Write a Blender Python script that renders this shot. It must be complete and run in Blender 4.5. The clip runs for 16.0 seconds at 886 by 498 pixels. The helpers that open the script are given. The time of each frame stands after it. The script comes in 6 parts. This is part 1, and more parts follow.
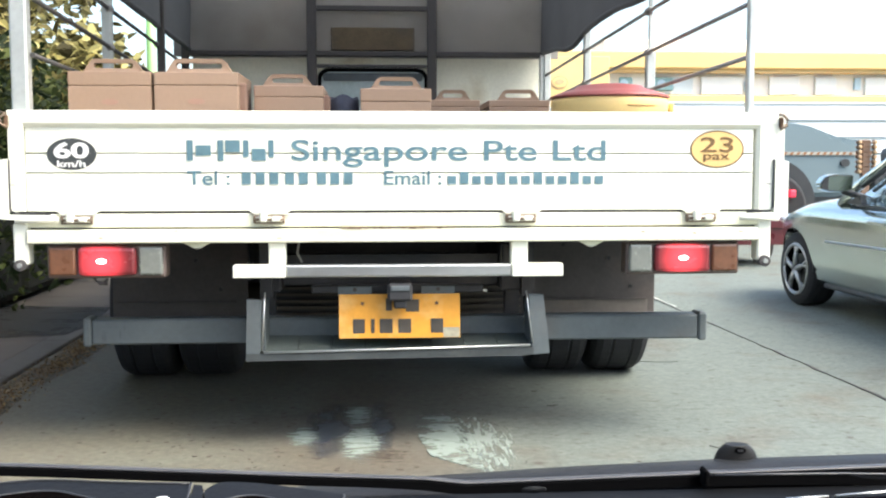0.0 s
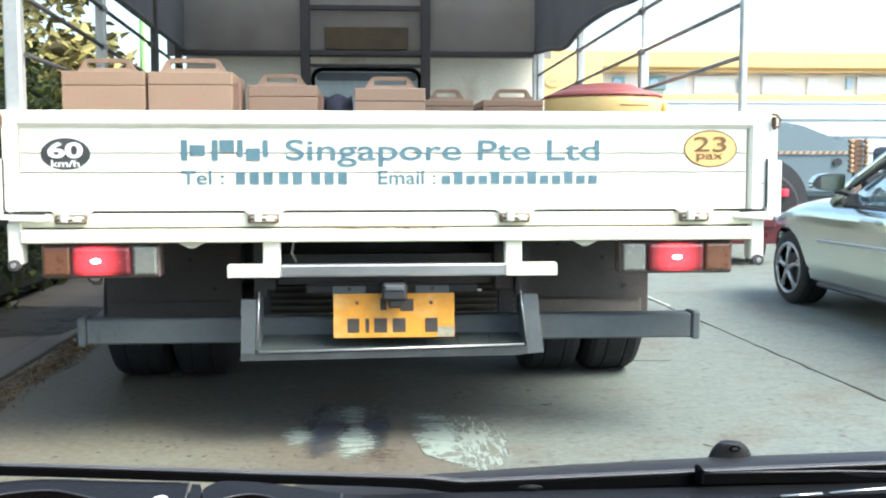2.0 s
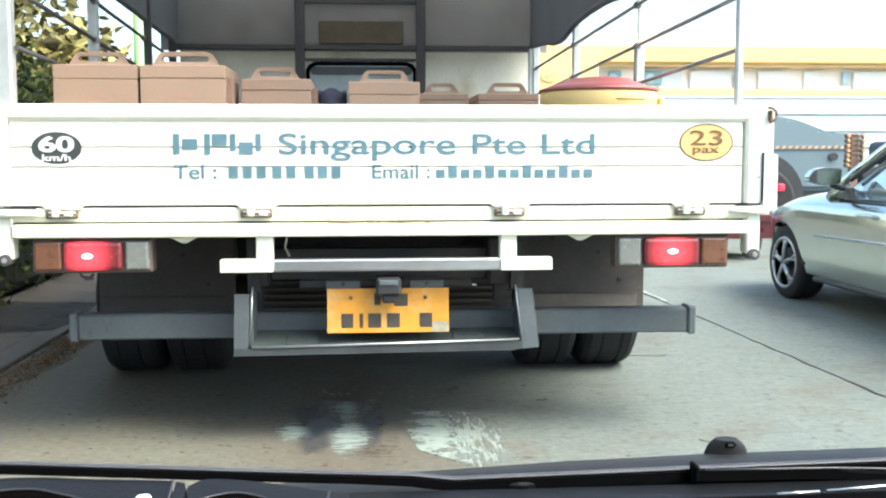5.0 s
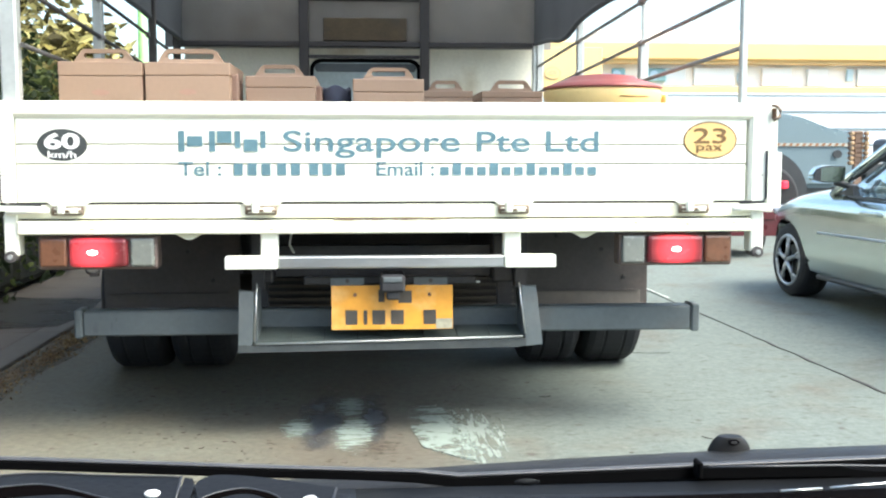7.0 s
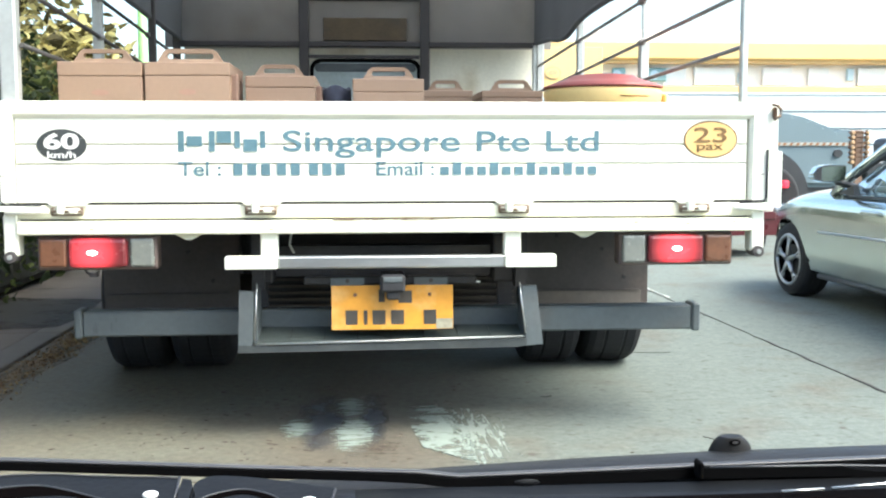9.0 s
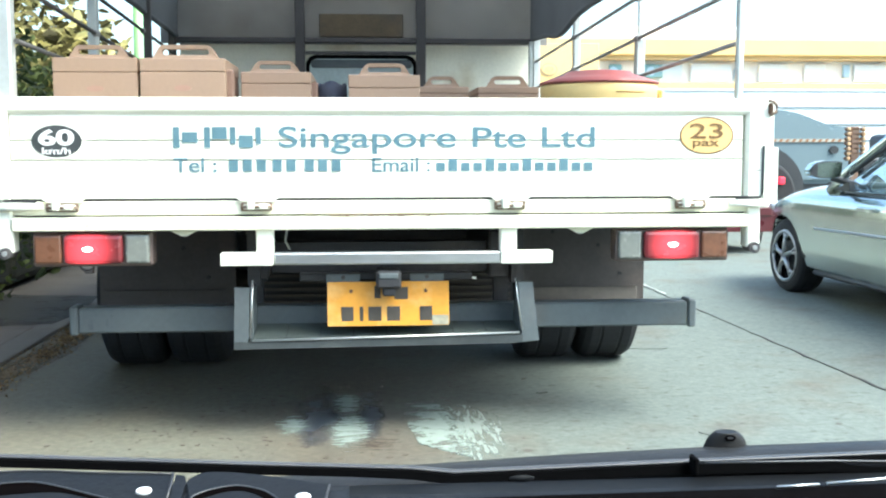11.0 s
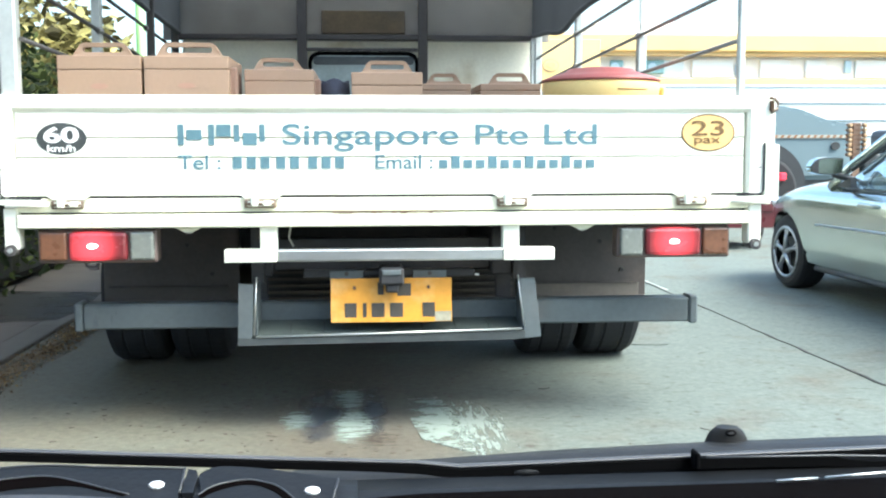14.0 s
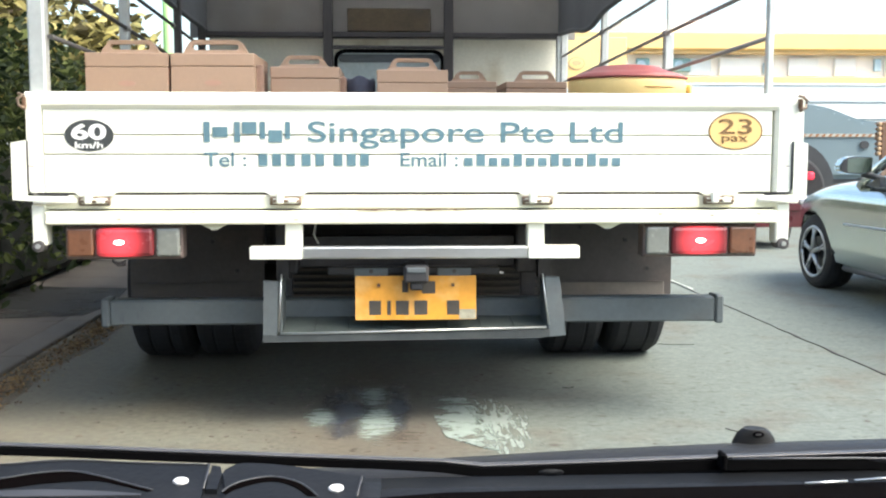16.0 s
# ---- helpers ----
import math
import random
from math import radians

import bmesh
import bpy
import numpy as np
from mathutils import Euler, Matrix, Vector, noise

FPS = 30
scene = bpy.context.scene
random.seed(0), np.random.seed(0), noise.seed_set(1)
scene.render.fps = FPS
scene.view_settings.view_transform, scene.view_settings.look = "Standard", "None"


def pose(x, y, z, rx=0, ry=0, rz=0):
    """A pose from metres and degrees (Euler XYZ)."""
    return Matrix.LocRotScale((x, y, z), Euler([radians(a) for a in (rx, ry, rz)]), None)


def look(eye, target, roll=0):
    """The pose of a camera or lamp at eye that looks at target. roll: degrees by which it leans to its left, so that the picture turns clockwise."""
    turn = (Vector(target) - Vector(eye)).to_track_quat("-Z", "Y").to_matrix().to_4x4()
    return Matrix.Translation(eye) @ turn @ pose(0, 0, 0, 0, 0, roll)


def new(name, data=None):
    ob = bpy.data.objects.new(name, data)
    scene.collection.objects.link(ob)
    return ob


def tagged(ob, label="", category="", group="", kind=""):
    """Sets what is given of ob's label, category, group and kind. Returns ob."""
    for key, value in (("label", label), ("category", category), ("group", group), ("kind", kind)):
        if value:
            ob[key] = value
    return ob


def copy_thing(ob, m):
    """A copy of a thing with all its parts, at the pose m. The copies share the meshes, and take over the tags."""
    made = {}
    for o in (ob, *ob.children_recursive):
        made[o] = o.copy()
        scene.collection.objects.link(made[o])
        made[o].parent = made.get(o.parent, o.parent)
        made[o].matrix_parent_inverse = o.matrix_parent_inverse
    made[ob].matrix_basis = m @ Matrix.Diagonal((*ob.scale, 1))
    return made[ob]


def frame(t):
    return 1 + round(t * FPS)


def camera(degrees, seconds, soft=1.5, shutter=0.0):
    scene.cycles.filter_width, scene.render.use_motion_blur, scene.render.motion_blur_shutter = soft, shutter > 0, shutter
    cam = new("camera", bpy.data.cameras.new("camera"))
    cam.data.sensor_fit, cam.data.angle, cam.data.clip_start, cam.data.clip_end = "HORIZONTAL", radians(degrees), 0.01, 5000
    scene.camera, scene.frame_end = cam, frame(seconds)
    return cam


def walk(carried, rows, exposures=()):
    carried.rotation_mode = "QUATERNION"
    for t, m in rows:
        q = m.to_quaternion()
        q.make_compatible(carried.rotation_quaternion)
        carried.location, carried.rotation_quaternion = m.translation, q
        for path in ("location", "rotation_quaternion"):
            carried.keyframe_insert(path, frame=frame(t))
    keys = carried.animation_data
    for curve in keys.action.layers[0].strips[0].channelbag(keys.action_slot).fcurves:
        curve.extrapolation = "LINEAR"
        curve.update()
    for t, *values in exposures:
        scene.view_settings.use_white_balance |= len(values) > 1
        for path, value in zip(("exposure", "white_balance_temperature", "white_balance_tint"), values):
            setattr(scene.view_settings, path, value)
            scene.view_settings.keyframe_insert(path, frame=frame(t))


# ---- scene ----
PATH = [
    (0.0, (0.0000, 0.0000, 0.9300), (0.0668, 0.9943, 0.8469), -0.00),
    (0.5, (-0.0004, 0.0010, 0.9283), (0.0684, 0.9954, 0.8469), 0.08),
    (1.0, (-0.0021, -0.0083, 0.9307), (0.0738, 0.9855, 0.8489), 0.13),
    (1.5, (-0.0030, -0.0080, 0.9323), (0.0689, 0.9859, 0.8477), 0.03),
    (2.0, (-0.0036, -0.0057, 0.9312), (0.0696, 0.9881, 0.8474), -0.03),
    (2.5, (-0.0031, -0.0095, 0.9317), (0.0746, 0.9837, 0.8455), 0.08),
    (3.0, (0.0009, 0.0076, 0.9287), (0.0768, 1.0012, 0.8446), -0.10),
    (3.5, (0.0018, 0.0057, 0.9284), (0.0760, 0.9994, 0.8436), -0.09),
    (4.0, (0.0043, 0.0225, 0.9258), (0.0786, 1.0160, 0.8398), -0.12),
    (4.2, (0.0040, 0.0200, 0.9260), (0.0799, 1.0133, 0.8391), -0.11),
    (6.3, (0.0046, 0.0136, 0.9278), (0.0810, 1.0066, 0.8380), -0.01),
    (6.5, (0.0046, 0.0136, 0.9278), (0.0801, 1.0066, 0.8371), -0.01),
    (7.0, (0.0009, 0.0074, 0.9294), (0.0745, 1.0005, 0.8379), 0.02),
    (7.5, (0.0004, 0.0054, 0.9295), (0.0726, 0.9987, 0.8391), -0.03),
    (8.0, (0.0001, 0.0074, 0.9297), (0.0723, 1.0007, 0.8388), -0.09),
    (8.5, (0.0018, 0.0126, 0.9297), (0.0743, 1.0058, 0.8382), -0.20),
    (9.0, (0.0024, 0.0123, 0.9284), (0.0755, 1.0054, 0.8369), -0.06),
    (9.2, (0.0024, 0.0123, 0.9284), (0.0761, 1.0054, 0.8372), -0.06),
    (11.3, (0.0050, 0.0170, 0.9266), (0.0814, 1.0095, 0.8316), -0.07),
    (11.5, (0.0052, 0.0179, 0.9265), (0.0797, 1.0105, 0.8315), -0.07),
    (12.0, (0.0011, 0.0097, 0.9292), (0.0738, 1.0026, 0.8356), -0.07),
    (12.5, (0.0009, 0.0075, 0.9299), (0.0776, 1.0000, 0.8344), -0.04),
    (13.0, (0.0026, 0.0124, 0.9279), (0.0777, 1.0049, 0.8317), -0.00),
    (13.5, (0.0001, 0.0037, 0.9293), (0.0739, 0.9961, 0.8314), 0.04),
    (14.0, (-0.0015, -0.0027, 0.9315), (0.0736, 0.9896, 0.8328), -0.10),
    (14.2, (-0.0010, 0.0000, 0.9310), (0.0710, 0.9925, 0.8324), -0.08),
    (14.5, (-0.0008, 0.0047, 0.9300), (0.0663, 0.9977, 0.8326), -0.02),
    (14.7, (-0.0003, 0.0060, 0.9296), (0.0556, 0.9999, 0.8343), -0.01),
    (14.8, (0.0000, 0.0070, 0.9294), (0.0445, 1.0015, 0.8342), -0.01),
    (15.0, (0.0005, 0.0076, 0.9290), (0.0467, 1.0020, 0.8338), -0.00),
    (15.2, (0.0002, 0.0060, 0.9294), (0.0488, 1.0003, 0.8343), 0.00),
    (15.5, (-0.0004, 0.0026, 0.9301), (0.0506, 0.9967, 0.8348), -0.01),
    (16.0, (-0.0018, 0.0025, 0.9307), (0.0499, 0.9961, 0.8301), 0.06),
]
cam = camera(46, 16.0, soft=2.1)
walk(cam, [(t, look(eye, target, roll)) for t, eye, target, roll in PATH],
     exposures=[(0.0, 1.45, 6450, 6), (1.5, 1.49, 6250, 4), (3.5, 1.68, 5950, -2), (4.2, 1.61, 6250, 2), (7.0, 1.60, 6250, 2), (9.0, 1.59, 6250, 2), (11.5, 1.75, 5750, -5),
                (12.7, 1.88, 5550, -8), (13.6, 1.78, 5750, -5), (14.5, 1.60, 6200, 2), (16.0, 1.48, 6500, 5)])

# ---- light ----
SUN_AZ, SUN_EL = 122.0, 54.0          # degrees: clockwise from +y, above the horizon
world = bpy.data.worlds.new("world")
scene.world = world
world.use_nodes = True
sky = world.node_tree.nodes.new("ShaderNodeTexSky")
sky.sky_type = "NISHITA"
sky.sun_disc = False
sky.sun_elevation, sky.sun_rotation = radians(SUN_EL), radians(SUN_AZ)
sky.air_density, sky.dust_density, sky.ozone_density = 1.0, 4.0, 0.8
back = world.node_tree.nodes["Background"]
world.node_tree.links.new(sky.outputs[0], back.inputs[0])
back.inputs[1].default_value = 0.19
sun = new("sun", bpy.data.lights.new("sun", "SUN"))
sun.data.energy, sun.data.angle, sun.data.color = 1.9, radians(35), (1.0, 0.96, 0.90)
az, el = radians(SUN_AZ), radians(SUN_EL)
sun_way = Vector((math.sin(az) * math.cos(el), math.cos(az) * math.cos(el), math.sin(el)))
sun.matrix_world = look(sun_way * 30, (0, 0, 0))


# ---- materials ----
def mat(name, color, rough=0.6, metal=0.0, var=0.12, scale=6.0, fine=60.0, bump=0.1, stain=None, stain_amt=0.0, stain_scale=2.0,
        coat=0.0, per_piece=0.0, emit=0.0, stretch=(1, 1, 1)):
    """Procedural surface: colour varied at two scales, optional stains of another colour, fine relief."""
    m = bpy.data.materials.new(name)
    m.use_nodes = True
    nt = m.node_tree
    n, l = nt.nodes, nt.links
    b = n["Principled BSDF"]
    b.inputs["Roughness"].default_value, b.inputs["Metallic"].default_value = rough, metal
    b.inputs["Coat Weight"].default_value = coat
    tc, mp = n.new("ShaderNodeTexCoord"), n.new("ShaderNodeMapping")
    mp.inputs["Scale"].default_value = stretch
    l.new(tc.outputs["Object"], mp.inputs[0])

    def noise_node(s, d=4.0):
        t = n.new("ShaderNodeTexNoise")
        t.inputs["Scale"].default_value, t.inputs["Detail"].default_value = s, d
        l.new(mp.outputs[0], t.inputs["Vector"])
        return t
    big, small = noise_node(scale), noise_node(fine, 3.0)
    add = n.new("ShaderNodeMath")
    add.operation = "MULTIPLY_ADD"
    l.new(small.outputs[0], add.inputs[0])
    add.inputs[1].default_value = 0.5
    l.new(big.outputs[0], add.inputs[2])
    rng = n.new("ShaderNodeMapRange")
    rng.inputs[1].default_value, rng.inputs[2].default_value = 0.45, 1.05
    rng.inputs[3].default_value, rng.inputs[4].default_value = 1 - var, 1 + var
    l.new(add.outputs[0], rng.inputs[0])
    base = n.new("ShaderNodeMix")
    base.data_type = "RGBA"
    base.inputs[6].default_value = (*color, 1)
    base.inputs[7].default_value = (*(stain or color), 1)
    base.inputs[0].default_value = 0
    if stain:
        st = noise_node(stain_scale, 6.0)
        sr = n.new("ShaderNodeMapRange")
        sr.inputs[1].default_value, sr.inputs[2].default_value = 0.52, 0.72
        sr.inputs[4].default_value = stain_amt
        l.new(st.outputs[0], sr.inputs[0])
        l.new(sr.outputs[0], base.inputs[0])
    mul = n.new("ShaderNodeVectorMath")
    mul.operation = "SCALE"
    l.new(base.outputs[2], mul.inputs[0])
    l.new(rng.outputs[0], mul.inputs["Scale"])
    out = mul.outputs[0]
    if per_piece:
        info, pr, m2 = n.new("ShaderNodeObjectInfo"), n.new("ShaderNodeMapRange"), n.new("ShaderNodeVectorMath")
        pr.inputs[3].default_value, pr.inputs[4].default_value = 1 - per_piece, 1 + per_piece
        l.new(info.outputs["Random"], pr.inputs[0])
        m2.operation = "SCALE"
        l.new(out, m2.inputs[0])
        l.new(pr.outputs[0], m2.inputs["Scale"])
        out = m2.outputs[0]
    l.new(out, b.inputs["Base Color"])
    rr = n.new("ShaderNodeMapRange")
    rr.inputs[3].default_value, rr.inputs[4].default_value = max(0.02, rough - 0.1), min(1, rough + 0.1)
    l.new(big.outputs[0], rr.inputs[0])
    l.new(rr.outputs[0], b.inputs["Roughness"])
    if bump:
        bp = n.new("ShaderNodeBump")
        bp.inputs["Strength"].default_value, bp.inputs["Distance"].default_value = bump, 0.004
        l.new(small.outputs[0], bp.inputs["Height"])
        l.new(bp.outputs[0], b.inputs["Normal"])
    if emit:
        b.inputs["Emission Color"].default_value = (*color, 1)
        b.inputs["Emission Strength"].default_value = emit
    return m


def leaf_mat(name, c1, c2, sway=1.0):
    """Leaves: from one colour to the other by island, with light coming through."""
    m = bpy.data.materials.new(name)
    m.use_nodes = True
    nt = m.node_tree
    n, l = nt.nodes, nt.links
    geo, ramp = n.new("ShaderNodeNewGeometry"), n.new("ShaderNodeMix")
    ramp.data_type = "RGBA"
    ramp.inputs[6].default_value, ramp.inputs[7].default_value = (*c1, 1), (*c2, 1)
    power = n.new("ShaderNodeMath")
    power.operation, power.inputs[1].default_value = "POWER", sway
    l.new(geo.outputs["Random Per Island"], power.inputs[0])
    l.new(power.outputs[0], ramp.inputs[0])
    b = n["Principled BSDF"]
    b.inputs["Roughness"].default_value, b.inputs["Specular IOR Level"].default_value = 0.6, 0.2
    l.new(ramp.outputs[2], b.inputs["Base Color"])
    tr, mix = n.new("ShaderNodeBsdfTranslucent"), n.new("ShaderNodeMixShader")
    l.new(ramp.outputs[2], tr.inputs[0])
    mix.inputs[0].default_value = 0.5
    l.new(b.outputs[0], mix.inputs[1])
    l.new(tr.outputs[0], mix.inputs[2])
    l.new(mix.outputs[0], n["Material Output"].inputs[0])
    return m


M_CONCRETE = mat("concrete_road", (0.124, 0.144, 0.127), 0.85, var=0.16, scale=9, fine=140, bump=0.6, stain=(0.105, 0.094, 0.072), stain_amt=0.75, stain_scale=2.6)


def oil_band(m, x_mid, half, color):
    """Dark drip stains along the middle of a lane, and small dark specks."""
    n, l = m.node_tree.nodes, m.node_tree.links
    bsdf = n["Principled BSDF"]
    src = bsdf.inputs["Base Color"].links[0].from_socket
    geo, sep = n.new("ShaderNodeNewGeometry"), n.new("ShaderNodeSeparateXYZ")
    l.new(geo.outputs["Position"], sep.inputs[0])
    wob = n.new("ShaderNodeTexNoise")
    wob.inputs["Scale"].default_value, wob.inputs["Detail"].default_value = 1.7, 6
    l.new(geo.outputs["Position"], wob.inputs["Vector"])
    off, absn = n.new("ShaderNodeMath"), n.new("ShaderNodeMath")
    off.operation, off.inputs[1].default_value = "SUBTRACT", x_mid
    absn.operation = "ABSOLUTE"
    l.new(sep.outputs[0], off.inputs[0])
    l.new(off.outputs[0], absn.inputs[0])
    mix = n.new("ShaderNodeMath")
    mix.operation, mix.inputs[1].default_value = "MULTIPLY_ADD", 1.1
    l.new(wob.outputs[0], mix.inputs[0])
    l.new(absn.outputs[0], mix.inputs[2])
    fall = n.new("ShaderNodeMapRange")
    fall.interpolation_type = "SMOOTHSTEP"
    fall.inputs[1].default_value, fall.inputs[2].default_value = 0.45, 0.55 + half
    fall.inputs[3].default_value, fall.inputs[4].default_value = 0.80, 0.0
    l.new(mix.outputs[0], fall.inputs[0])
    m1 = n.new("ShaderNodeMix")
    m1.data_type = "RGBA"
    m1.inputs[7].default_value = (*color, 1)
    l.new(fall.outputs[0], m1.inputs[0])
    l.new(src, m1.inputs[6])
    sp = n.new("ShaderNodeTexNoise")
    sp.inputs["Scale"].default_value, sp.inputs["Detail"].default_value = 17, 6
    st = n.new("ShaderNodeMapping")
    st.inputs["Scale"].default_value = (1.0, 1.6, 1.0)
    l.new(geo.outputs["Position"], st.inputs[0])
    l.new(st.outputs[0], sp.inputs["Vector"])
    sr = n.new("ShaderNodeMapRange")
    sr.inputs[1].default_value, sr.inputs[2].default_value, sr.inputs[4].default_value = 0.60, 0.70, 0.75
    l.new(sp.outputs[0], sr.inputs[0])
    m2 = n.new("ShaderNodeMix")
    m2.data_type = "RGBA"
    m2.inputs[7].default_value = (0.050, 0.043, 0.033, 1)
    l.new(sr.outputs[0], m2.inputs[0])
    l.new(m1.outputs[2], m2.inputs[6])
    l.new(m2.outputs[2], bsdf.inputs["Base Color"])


# stain colour deepened a little to darken the shade under the lorry
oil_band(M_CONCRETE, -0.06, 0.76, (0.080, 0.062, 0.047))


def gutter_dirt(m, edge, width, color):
    """Brown dirt washed against the kerb and the left side's shading, thinning out towards the lane, in patches."""
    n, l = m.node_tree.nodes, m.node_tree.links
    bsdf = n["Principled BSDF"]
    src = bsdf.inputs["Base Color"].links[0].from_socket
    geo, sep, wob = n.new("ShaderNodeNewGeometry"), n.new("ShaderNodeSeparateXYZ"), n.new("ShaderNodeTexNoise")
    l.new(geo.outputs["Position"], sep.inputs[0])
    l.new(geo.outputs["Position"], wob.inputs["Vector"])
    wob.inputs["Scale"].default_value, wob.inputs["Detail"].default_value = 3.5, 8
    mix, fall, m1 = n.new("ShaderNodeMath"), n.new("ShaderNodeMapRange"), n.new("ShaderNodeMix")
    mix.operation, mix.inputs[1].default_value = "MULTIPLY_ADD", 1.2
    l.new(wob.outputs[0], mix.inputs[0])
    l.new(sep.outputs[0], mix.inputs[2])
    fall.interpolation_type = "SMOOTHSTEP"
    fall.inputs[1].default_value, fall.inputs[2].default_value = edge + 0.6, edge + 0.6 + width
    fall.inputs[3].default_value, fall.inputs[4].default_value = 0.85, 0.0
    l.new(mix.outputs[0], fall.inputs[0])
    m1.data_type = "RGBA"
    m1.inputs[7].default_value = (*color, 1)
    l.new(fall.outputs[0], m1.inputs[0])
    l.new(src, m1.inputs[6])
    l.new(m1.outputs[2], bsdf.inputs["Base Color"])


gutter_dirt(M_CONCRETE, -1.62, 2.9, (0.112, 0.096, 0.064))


def speckle(m, scale, spread):
    """Coarse grain: light and dark aggregate showing in the worn surface."""
    n, l = m.node_tree.nodes, m.node_tree.links
    bsdf = n["Principled BSDF"]
    src = bsdf.inputs["Base Color"].links[0].from_socket
    geo, ns, rng, mul = n.new("ShaderNodeNewGeometry"), n.new("ShaderNodeTexNoise"), n.new("ShaderNodeMapRange"), n.new("ShaderNodeVectorMath")
    ns.inputs["Scale"].default_value, ns.inputs["Detail"].default_value, ns.inputs["Roughness"].default_value = scale, 5, 0.7
    l.new(geo.outputs["Position"], ns.inputs["Vector"])
    rng.inputs[1].default_value, rng.inputs[2].default_value = 0.33, 0.67
    rng.inputs[3].default_value, rng.inputs[4].default_value = 1 - spread, 1 + spread
    l.new(ns.outputs[0], rng.inputs[0])
    mul.operation = "SCALE"
    l.new(src, mul.inputs[0])
    l.new(rng.outputs[0], mul.inputs["Scale"])
    l.new(mul.outputs[0], bsdf.inputs["Base Color"])


speckle(M_CONCRETE, 34, 0.22)
M_JOINT = mat("joint_sealant", (0.020, 0.019, 0.017), 0.8, var=0.3)
M_KERB = mat("kerb_concrete", (0.115, 0.103, 0.086), 0.9, var=0.2, scale=4, bump=0.4, stain=(0.05, 0.045, 0.035), stain_amt=0.7, per_piece=0.12)
M_PAVE = mat("pavement_concrete", (0.098, 0.084, 0.069), 0.9, var=0.2, scale=3, bump=0.3, stain=(0.045, 0.036, 0.028), stain_amt=0.8, per_piece=0.1)
M_SOIL = mat("soil", (0.08, 0.06, 0.04), 0.95, var=0.35, scale=8, bump=0.8)


def worn_paint(name, color, cover_low, cover_high, grain, turn, seed, rough=0.5, share=0.75, thin_edge=False):
    """A thin film on the road, broken up by wear: between the scraps the road shows. grain: how fine it breaks, across and along. thin_edge: it peters out towards its outline."""
    m = mat(name, color, rough, var=0.16, scale=25, fine=160, bump=0.25)
    n, l = m.node_tree.nodes, m.node_tree.links
    tc, flat, rad = n.new("ShaderNodeTexCoord"), n.new("ShaderNodeVectorMath"), n.new("ShaderNodeVectorMath")
    flat.operation, rad.operation = "MULTIPLY_ADD", "DISTANCE"
    flat.inputs[1].default_value, flat.inputs[2].default_value = (1, 1, 0), (0, 0, 0.5)
    rad.inputs[1].default_value = (0.5, 0.5, 0.5)
    l.new(tc.outputs["Generated"], flat.inputs[0])
    l.new(flat.outputs[0], rad.inputs[0])
    geo, mp, big, fine = n.new("ShaderNodeNewGeometry"), n.new("ShaderNodeMapping"), n.new("ShaderNodeTexNoise"), n.new("ShaderNodeTexNoise")
    mp.inputs["Scale"].default_value, mp.inputs["Rotation"].default_value, mp.inputs["Location"].default_value = (*grain, 1), (0, 0, turn), (seed, seed * 2, 0)
    l.new(geo.outputs["Position"], mp.inputs[0])
    l.new(mp.outputs[0], big.inputs["Vector"])
    big.inputs["Scale"].default_value, big.inputs["Detail"].default_value, big.inputs["Roughness"].default_value = 1.0, 5, 0.6
    l.new(geo.outputs["Position"], fine.inputs["Vector"])
    fine.inputs["Scale"].default_value, fine.inputs["Detail"].default_value = 55, 3
    s1, s2, cover = n.new("ShaderNodeMath"), n.new("ShaderNodeMath"), n.new("ShaderNodeMapRange")
    s1.operation, s1.inputs[1].default_value = "MULTIPLY_ADD", -0.40
    reach = rad.outputs["Value"]
    if thin_edge:
        twice, steep = n.new("ShaderNodeMath"), n.new("ShaderNodeMath")
        twice.operation, twice.inputs[1].default_value = "MULTIPLY", 2.0
        steep.operation, steep.inputs[1].default_value = "POWER", 1.8
        l.new(reach, twice.inputs[0])
        l.new(twice.outputs[0], steep.inputs[0])
        reach = steep.outputs[0]
    l.new(reach, s1.inputs[0])
    l.new(big.outputs[0], s1.inputs[2])
    s2.operation, s2.inputs[1].default_value = "MULTIPLY_ADD", 0.25
    l.new(fine.outputs[0], s2.inputs[0])
    l.new(s1.outputs[0], s2.inputs[2])
    cover.inputs[1].default_value, cover.inputs[2].default_value, cover.inputs[4].default_value = cover_low, cover_high, share
    l.new(s2.outputs[0], cover.inputs[0])
    l.new(cover.outputs[0], n["Principled BSDF"].inputs["Alpha"])
    return m


M_RUSTBLOOM = worn_paint("rust_bloom", (0.13, 0.080, 0.058), 0.40, 0.66, (30, 1), 0.0, 17.0, 0.85, share=0.7)
M_SHADEBAND = worn_paint("shaded_dirt", (0.026, 0.025, 0.020), 0.22, 0.46, (3, 5), 0.0, 19.0, 0.8, share=0.85)
M_PAINT_BRIGHT = worn_paint("worn_white_road_paint", (0.30, 0.355, 0.315), 0.37, 0.52, (9, 16), 0.0, 3.0, share=0.76)
M_PAINT_STREAK = worn_paint("streaky_road_paint", (0.30, 0.35, 0.31), 0.45, 0.57, (52, 7), 0.13, 5.0, share=0.72)
M_PAINT_DULL = worn_paint("scraps_of_road_paint", (0.29, 0.345, 0.305), 0.40, 0.58, (9, 60), 0.0, 7.0, share=0.85, thin_edge=True)
M_OIL = worn_paint("dark_wet_stain", (0.045, 0.055, 0.075), 0.24, 0.62, (8, 6), 0.0, 11.0, 0.35, share=0.8, thin_edge=True)
